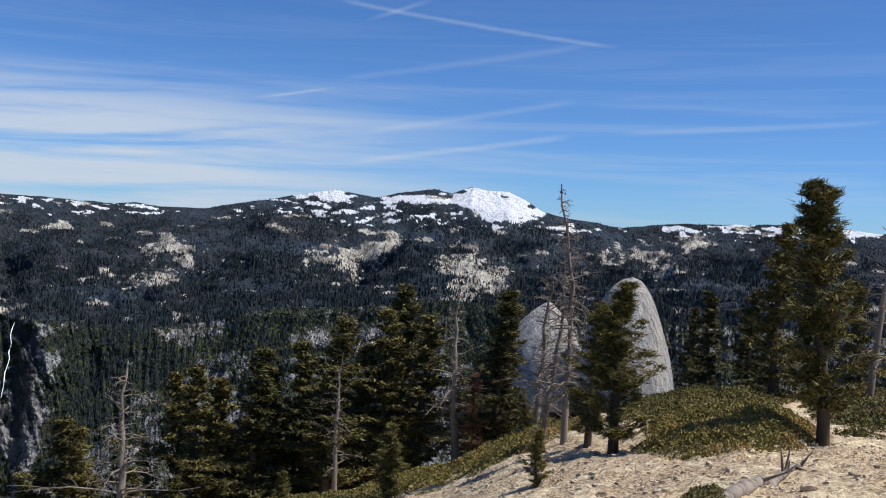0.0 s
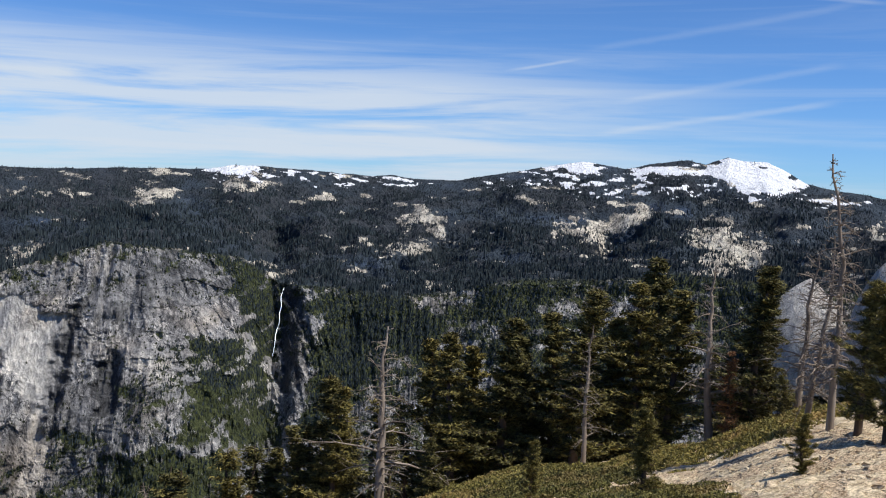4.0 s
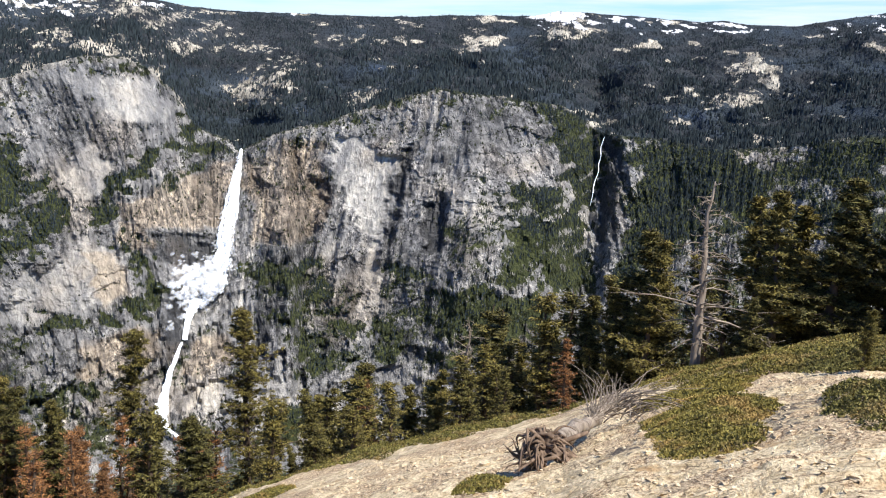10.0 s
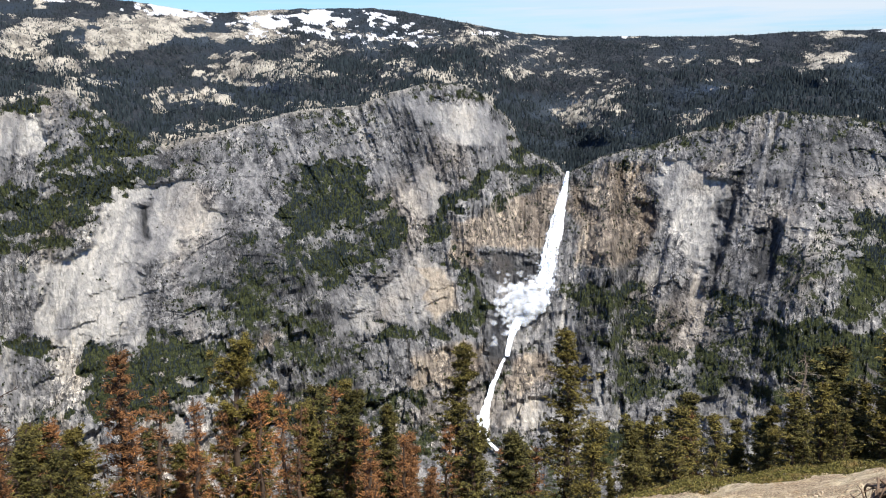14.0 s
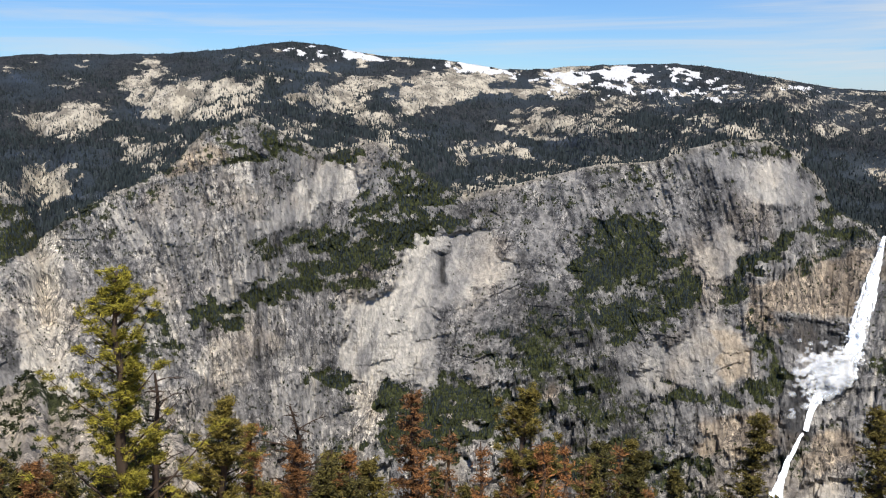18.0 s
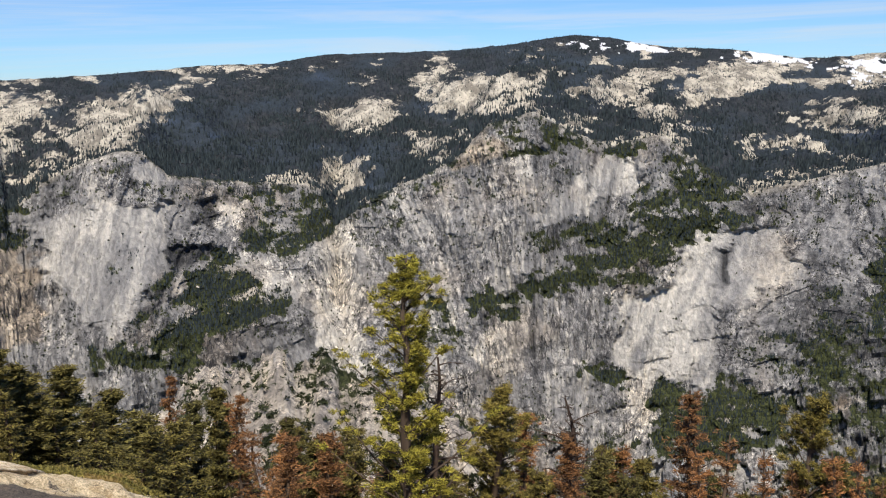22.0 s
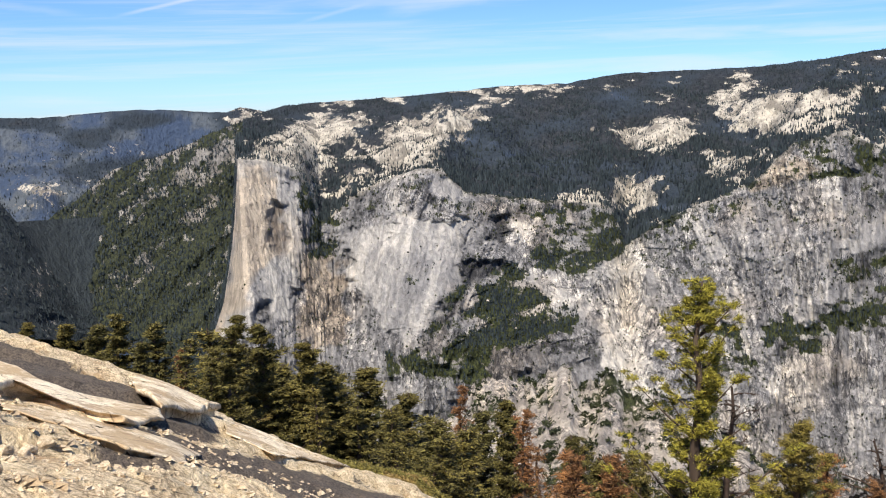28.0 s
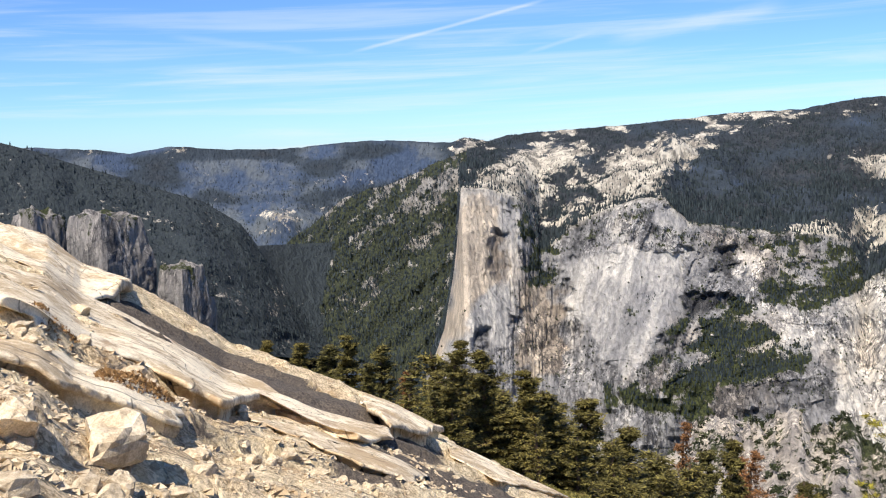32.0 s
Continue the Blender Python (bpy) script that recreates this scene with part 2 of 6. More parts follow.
def ground_material():
    n = Nodes("dome_granite_gravel", 0.92)
    big = n.noise(0.55, 6, 0.7, (1, 1, 1), 0.8)
    mid = n.noise(3.2, 6, 0.72, (1, 1, 1), 0.6)
    grit = n.noise(20, 4, 0.75)
    stone = n.mix(n.span(mid, 0.35, 0.62), (0.50, 0.38, 0.22), (0.86, 0.71, 0.47))
    sand = n.mix(n.span(grit, 0.36, 0.62), (0.26, 0.17, 0.095), (0.70, 0.54, 0.35))
    base = n.mix(n.math("SUBTRACT", n.span(big, 0.46, 0.54), n.attr("clean")), stone, sand)
    base = n.mix(0.8, base, n.mix(n.span(grit, 0.38, 0.58), (0.55, 0.51, 0.46), (1.12, 1.12, 1.12)), "MULTIPLY")
    rust = n.span(n.noise(1.1, 5, 0.7), 0.56, 0.68, 0.0, 0.6)
    base = n.mix(rust, base, (0.40, 0.235, 0.10))
    flaw = n.span(n.cells(1.3, (1, 1, 1)), 0.0, 0.025, 1.0, 0.0)
    base = n.mix(n.math("MULTIPLY", flaw, n.span(mid, 0.42, 0.55, 0.8, 0.0)), base, (0.08, 0.055, 0.035))
    darkened = n.span(n.math("ADD", n.attr("dark"), n.math("MULTIPLY", n.math("SUBTRACT", mid, 0.5), 1.1)), 0.45, 0.6)
    base = n.mix(darkened, base, n.mix(n.span(grit, 0.3, 0.7), (0.055, 0.045, 0.038), (0.20, 0.16, 0.12)))
    return n.done(base, n.math("ADD", mid, n.math("MULTIPLY", grit, 0.35)), 1.0, 0.10)


def leaf_material(name, dark, light, edge=None):
    n = Nodes(name, 0.7)
    tone = n.mix(n.island(), dark, light)
    if edge:
        tone = n.mix(n.span(n.noise(0.9, 3), 0.5, 0.66), tone, edge)
    tone = n.mix(0.7, tone, n.mix(n.random(), (0.55, 0.6, 0.62), (1.3, 1.2, 1.0)), "MULTIPLY")
    return n.done(tone)


def bark_material(name, dark, light):
    n = Nodes(name, 0.9)
    g = n.noise(6, 5, 0.7, (1, 1, 0.2), 0.5)
    return n.done(n.mix(n.span(g, 0.3, 0.7), dark, light), g, 0.8, 0.03)


M_MOUNTAIN = mountain_material()
M_KNOLL = mountain_material("knoll_granite", 7.0)
M_GROUND = ground_material()
M_FIR = leaf_material("fir_needles", (0.010, 0.010, 0.005), (0.22, 0.19, 0.055), (0.24, 0.175, 0.055))
M_PINE = leaf_material("pine_needles", (0.008, 0.010, 0.003), (0.50, 0.45, 0.07))
M_OLIVE = leaf_material("olive_pine_needles", (0.012, 0.012, 0.005), (0.28, 0.235, 0.06))
M_RED = leaf_material("dead_needles", (0.07, 0.036, 0.02), (0.38, 0.185, 0.075), (0.22, 0.16, 0.11))
# needles tinted blue to stand in for the haze before them
M_FAR = leaf_material("haze_blue_conifers", (0.007, 0.013, 0.019), (0.038, 0.053, 0.063))
M_BARK = bark_material("conifer_bark", (0.04, 0.028, 0.02), (0.13, 0.095, 0.07))
M_DEAD = bark_material("dark_dead_wood", (0.028, 0.02, 0.016), (0.10, 0.068, 0.05))
M_SNAG = bark_material("bleached_wood", (0.11, 0.085, 0.065), (0.37, 0.31, 0.25))

# ---- vectors and noise ----
TABLE = np.random.RandomState(7).rand(256, 256)


def vnoise(x, y, seed=0):
    """Smooth value noise from 0 to 1."""
    x, y = np.asarray(x, float) + seed * 17.3, np.asarray(y, float) + seed * 31.7
    i, j = np.floor(x).astype(int), np.floor(y).astype(int)
    u, v = x - i, y - j
    u, v = u * u * (3 - 2 * u), v * v * (3 - 2 * v)
    a, b = TABLE[i & 255, j & 255], TABLE[(i + 1) & 255, j & 255]
    c, d = TABLE[i & 255, (j + 1) & 255], TABLE[(i + 1) & 255, (j + 1) & 255]
    return (a * (1 - u) + b * u) * (1 - v) + (c * (1 - u) + d * u) * v


def fbm(x, y, octaves=4, seed=0):
    total, amp = 0.0, 0.5
    for k in range(octaves):
        total = total + amp * vnoise(x * 2**k, y * 2**k, seed + k)
        amp *= 0.5
    return total / (1 - 0.5**octaves)


def curve(points):
    """Yaw and value pairs, laid flat, as a function of yaw."""
    xs, ys = points[0::2], points[1::2]
    return lambda yaw: np.interp(yaw, xs, ys)


def sheet(name, x, y, z, material, attrs=None, smooth=True):
    """A grid of points as one mesh."""
    rows, cols = x.shape
    co = np.stack([x, y, z], -1).reshape(-1, 3).astype(np.float32)
    i = np.arange(rows * cols).reshape(rows, cols)
    quads = np.stack([i[:-1, :-1], i[:-1, 1:], i[1:, 1:], i[1:, :-1]], -1).reshape(-1, 4)
    mesh = raw_mesh(name, co, quads, material, smooth)
    for key, value in (attrs or {}).items():
        a = mesh.attributes.new(key, "FLOAT", "POINT")
        a.data.foreach_set("value", np.ascontiguousarray(value, np.float32).ravel())
    return new(name, mesh)


def raw_mesh(name, co, faces, material, smooth=False):
    mesh = bpy.data.meshes.new(name)
    n = faces.shape[1]
    mesh.vertices.add(len(co))
    mesh.vertices.foreach_set("co", np.ascontiguousarray(co, np.float32).ravel())
    mesh.loops.add(faces.size)
    mesh.loops.foreach_set("vertex_index", np.ascontiguousarray(faces, np.int32).ravel())
    mesh.polygons.add(len(faces))
    mesh.polygons.foreach_set("loop_start", np.arange(0, faces.size, n, dtype=np.int32))
    mesh.polygons.foreach_set("use_smooth", np.full(len(faces), smooth))
    mesh.materials.append(material)
    mesh.update(calc_edges=True)
    return mesh


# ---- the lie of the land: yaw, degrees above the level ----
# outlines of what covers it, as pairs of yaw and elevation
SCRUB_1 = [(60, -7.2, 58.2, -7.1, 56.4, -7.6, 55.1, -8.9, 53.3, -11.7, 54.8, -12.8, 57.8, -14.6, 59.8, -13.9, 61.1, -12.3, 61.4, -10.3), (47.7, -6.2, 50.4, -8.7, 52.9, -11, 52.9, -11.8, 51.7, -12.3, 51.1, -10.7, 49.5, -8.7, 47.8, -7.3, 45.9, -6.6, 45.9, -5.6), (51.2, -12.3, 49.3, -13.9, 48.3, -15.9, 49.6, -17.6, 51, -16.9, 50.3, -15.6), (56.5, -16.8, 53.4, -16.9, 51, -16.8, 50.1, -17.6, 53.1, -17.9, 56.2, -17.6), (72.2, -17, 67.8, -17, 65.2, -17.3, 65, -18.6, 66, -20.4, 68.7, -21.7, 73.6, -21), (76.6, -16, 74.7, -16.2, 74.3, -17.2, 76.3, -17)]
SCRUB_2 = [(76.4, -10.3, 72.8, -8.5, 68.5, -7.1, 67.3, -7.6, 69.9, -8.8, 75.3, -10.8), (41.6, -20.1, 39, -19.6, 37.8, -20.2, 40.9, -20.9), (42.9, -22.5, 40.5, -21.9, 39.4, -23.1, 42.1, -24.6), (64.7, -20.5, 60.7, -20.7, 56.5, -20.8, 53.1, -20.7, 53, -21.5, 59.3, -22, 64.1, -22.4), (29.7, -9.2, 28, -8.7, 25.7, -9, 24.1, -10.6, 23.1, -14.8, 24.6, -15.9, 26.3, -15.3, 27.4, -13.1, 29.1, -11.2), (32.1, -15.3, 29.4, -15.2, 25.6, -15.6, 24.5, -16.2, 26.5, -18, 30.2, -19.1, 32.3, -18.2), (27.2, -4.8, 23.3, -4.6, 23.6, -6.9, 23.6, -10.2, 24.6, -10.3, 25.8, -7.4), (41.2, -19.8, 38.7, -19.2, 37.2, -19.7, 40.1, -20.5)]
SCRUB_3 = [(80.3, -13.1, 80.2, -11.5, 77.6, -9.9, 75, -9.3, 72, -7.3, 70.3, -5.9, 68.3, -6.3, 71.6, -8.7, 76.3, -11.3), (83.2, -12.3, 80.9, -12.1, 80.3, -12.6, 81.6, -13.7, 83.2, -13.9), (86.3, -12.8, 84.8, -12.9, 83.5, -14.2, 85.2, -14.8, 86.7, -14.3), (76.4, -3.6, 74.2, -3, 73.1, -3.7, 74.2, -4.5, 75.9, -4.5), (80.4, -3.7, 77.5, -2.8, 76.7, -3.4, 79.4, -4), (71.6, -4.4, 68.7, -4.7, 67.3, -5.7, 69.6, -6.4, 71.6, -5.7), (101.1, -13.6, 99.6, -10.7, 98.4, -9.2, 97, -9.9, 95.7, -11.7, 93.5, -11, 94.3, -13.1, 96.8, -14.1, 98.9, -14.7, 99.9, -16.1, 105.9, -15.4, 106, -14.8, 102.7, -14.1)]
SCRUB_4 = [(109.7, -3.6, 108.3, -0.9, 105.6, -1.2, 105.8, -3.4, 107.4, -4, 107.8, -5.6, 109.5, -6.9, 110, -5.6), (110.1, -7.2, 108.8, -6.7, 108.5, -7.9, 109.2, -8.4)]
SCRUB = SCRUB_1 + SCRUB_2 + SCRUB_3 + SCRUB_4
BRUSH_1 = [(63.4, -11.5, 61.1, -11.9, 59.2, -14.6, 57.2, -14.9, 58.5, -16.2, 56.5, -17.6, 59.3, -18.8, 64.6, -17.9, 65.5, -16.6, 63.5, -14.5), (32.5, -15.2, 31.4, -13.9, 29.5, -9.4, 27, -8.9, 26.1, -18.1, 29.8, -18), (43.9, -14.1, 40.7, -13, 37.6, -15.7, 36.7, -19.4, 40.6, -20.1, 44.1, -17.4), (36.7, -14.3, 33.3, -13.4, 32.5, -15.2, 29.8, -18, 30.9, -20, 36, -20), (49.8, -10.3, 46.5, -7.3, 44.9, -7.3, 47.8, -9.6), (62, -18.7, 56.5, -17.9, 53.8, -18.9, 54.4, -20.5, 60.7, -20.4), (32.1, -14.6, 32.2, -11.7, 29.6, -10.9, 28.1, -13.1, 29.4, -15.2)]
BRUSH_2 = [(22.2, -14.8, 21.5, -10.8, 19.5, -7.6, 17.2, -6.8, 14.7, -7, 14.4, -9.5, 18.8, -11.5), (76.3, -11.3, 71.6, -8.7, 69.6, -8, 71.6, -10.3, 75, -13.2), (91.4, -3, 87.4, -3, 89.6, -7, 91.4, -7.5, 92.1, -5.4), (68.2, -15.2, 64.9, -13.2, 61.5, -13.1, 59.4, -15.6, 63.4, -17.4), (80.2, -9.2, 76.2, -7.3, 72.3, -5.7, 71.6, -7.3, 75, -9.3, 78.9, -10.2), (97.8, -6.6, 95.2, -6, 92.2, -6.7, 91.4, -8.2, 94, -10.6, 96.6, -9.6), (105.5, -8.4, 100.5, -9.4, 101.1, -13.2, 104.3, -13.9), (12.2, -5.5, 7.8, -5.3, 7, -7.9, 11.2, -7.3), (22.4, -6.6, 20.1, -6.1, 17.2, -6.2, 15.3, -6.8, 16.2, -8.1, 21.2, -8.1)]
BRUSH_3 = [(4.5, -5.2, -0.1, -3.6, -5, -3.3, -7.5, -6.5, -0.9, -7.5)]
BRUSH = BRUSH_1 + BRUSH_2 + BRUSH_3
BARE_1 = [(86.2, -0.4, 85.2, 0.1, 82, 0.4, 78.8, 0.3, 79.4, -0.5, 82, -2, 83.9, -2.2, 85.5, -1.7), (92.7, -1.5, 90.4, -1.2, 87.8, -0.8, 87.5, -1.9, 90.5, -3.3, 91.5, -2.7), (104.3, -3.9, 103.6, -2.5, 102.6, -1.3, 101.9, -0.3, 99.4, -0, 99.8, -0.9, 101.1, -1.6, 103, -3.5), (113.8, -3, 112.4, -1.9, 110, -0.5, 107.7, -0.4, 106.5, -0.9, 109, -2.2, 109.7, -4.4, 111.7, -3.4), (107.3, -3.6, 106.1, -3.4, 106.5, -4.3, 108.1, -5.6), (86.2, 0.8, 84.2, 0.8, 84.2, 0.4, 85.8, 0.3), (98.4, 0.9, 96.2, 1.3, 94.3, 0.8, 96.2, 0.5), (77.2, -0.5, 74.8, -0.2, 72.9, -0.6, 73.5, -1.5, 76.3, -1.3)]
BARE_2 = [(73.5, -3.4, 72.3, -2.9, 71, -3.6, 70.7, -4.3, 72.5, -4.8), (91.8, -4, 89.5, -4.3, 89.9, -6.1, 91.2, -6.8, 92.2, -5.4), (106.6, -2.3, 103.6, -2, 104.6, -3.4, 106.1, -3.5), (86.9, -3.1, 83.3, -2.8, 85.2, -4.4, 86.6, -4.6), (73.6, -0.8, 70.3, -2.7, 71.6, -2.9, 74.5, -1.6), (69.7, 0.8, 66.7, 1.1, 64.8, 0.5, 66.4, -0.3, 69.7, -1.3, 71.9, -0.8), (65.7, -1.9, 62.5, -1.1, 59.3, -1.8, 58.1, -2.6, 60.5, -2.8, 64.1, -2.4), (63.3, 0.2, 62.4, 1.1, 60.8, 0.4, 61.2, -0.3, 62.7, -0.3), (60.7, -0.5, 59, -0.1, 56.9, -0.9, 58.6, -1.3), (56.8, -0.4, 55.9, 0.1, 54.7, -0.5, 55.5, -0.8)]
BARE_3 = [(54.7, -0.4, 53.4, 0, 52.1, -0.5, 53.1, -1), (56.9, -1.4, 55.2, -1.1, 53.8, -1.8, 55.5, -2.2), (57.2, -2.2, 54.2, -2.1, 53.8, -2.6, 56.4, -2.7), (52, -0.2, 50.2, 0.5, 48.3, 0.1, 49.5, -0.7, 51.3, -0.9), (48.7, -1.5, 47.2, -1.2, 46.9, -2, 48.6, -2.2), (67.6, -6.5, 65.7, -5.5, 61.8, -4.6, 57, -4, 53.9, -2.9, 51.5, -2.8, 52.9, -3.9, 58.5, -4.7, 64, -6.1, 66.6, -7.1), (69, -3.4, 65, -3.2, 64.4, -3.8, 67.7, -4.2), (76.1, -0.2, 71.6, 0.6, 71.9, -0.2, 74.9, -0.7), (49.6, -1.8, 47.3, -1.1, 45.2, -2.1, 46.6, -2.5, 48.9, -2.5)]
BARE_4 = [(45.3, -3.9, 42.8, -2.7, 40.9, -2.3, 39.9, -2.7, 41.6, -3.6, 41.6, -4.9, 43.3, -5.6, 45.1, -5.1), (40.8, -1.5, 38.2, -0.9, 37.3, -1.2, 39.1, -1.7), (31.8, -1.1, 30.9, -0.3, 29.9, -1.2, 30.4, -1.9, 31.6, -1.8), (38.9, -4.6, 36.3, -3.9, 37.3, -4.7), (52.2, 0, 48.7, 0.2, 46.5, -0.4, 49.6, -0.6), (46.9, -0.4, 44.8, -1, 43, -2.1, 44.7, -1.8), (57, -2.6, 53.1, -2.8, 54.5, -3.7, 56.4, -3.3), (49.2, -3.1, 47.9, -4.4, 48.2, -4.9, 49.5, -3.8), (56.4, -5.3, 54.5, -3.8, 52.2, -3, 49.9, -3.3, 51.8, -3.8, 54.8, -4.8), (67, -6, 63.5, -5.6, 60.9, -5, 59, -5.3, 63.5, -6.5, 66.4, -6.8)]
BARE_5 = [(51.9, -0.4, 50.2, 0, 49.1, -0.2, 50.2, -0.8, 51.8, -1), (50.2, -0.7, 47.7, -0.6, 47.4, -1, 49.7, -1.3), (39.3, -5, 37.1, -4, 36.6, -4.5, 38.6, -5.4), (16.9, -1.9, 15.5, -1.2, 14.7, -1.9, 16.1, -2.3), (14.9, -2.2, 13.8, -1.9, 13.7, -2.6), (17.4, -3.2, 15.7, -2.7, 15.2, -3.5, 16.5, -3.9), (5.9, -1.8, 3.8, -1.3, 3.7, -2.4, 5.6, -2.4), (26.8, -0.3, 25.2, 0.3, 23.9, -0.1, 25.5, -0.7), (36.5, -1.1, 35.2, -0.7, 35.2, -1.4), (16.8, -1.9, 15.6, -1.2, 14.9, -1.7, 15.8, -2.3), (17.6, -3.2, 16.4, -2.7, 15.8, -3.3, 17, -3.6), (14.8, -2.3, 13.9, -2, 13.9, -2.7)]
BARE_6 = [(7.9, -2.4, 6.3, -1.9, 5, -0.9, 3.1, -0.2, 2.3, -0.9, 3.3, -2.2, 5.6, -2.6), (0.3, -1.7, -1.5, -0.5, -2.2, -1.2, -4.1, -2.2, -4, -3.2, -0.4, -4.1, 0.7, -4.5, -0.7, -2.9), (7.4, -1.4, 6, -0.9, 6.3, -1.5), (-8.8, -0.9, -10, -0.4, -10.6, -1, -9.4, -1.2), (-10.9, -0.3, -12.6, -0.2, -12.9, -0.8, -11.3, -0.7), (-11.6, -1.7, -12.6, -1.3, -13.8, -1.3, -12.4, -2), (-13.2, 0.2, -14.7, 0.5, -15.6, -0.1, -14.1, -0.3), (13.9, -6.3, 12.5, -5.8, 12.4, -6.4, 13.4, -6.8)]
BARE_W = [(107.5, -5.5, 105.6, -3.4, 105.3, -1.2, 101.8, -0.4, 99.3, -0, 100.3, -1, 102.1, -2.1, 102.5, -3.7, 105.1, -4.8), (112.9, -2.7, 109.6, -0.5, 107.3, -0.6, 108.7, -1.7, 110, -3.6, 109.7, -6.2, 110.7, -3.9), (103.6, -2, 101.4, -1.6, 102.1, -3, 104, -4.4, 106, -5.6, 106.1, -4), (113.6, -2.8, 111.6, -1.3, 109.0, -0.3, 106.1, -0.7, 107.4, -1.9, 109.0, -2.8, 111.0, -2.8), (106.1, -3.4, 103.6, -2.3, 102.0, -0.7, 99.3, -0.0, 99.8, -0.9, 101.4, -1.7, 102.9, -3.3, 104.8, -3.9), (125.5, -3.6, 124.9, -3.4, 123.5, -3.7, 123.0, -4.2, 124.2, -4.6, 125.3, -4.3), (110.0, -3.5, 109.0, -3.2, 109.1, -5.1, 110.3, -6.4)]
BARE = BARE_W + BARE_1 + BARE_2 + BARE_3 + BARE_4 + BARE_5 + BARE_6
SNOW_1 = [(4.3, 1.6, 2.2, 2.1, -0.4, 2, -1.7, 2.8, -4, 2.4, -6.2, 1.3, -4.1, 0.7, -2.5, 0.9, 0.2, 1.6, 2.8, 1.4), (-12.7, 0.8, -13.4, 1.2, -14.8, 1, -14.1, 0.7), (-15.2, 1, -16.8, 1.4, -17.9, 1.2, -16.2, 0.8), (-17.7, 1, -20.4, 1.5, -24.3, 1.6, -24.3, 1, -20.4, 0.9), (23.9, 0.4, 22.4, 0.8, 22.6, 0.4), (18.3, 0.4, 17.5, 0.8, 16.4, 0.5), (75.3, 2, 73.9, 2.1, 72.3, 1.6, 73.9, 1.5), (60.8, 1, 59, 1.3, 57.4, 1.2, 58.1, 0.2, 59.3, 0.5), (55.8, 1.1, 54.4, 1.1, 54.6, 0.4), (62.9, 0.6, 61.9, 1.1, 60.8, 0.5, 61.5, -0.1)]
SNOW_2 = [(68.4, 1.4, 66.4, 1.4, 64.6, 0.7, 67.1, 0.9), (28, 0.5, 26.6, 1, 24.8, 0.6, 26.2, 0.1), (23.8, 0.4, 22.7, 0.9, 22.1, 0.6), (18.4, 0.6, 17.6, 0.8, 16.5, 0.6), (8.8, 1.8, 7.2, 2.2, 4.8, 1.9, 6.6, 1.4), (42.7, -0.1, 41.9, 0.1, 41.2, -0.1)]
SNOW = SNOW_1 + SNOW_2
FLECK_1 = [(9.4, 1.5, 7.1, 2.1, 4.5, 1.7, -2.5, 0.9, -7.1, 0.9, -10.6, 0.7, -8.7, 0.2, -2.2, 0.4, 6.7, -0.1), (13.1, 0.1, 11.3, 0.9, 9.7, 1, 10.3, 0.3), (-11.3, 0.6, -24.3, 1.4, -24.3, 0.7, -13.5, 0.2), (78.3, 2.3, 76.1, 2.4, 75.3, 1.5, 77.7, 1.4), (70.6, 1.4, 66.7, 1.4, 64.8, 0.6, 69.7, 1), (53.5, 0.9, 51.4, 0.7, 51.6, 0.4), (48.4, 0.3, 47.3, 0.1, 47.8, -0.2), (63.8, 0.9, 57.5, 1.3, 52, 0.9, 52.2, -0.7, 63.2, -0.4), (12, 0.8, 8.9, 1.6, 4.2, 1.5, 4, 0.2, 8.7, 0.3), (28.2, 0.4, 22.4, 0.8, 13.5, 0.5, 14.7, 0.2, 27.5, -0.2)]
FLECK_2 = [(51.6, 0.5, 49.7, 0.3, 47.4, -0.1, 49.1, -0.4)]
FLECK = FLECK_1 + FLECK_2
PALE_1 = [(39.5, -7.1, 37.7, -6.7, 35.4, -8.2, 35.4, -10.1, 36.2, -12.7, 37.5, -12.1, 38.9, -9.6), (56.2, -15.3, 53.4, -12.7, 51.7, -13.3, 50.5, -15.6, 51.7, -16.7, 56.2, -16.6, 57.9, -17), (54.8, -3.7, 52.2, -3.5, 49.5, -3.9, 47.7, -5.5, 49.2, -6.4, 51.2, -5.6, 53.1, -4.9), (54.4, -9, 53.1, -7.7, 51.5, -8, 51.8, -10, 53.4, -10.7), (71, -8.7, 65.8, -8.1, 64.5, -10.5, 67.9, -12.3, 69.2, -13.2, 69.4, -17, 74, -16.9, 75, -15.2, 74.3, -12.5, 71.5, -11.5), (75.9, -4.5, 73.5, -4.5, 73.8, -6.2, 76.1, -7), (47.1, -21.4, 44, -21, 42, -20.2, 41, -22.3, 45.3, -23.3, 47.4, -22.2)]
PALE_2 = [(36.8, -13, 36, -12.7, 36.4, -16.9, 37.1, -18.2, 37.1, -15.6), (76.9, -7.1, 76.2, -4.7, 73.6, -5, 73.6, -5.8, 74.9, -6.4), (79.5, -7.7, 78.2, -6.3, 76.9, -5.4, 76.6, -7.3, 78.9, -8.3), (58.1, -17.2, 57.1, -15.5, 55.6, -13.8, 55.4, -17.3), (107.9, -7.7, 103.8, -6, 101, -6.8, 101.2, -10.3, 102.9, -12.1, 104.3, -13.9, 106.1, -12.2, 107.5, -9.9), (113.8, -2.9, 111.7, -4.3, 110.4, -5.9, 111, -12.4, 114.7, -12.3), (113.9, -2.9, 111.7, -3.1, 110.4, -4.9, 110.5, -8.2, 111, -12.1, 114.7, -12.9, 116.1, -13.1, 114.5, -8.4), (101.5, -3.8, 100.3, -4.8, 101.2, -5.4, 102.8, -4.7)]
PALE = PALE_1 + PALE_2
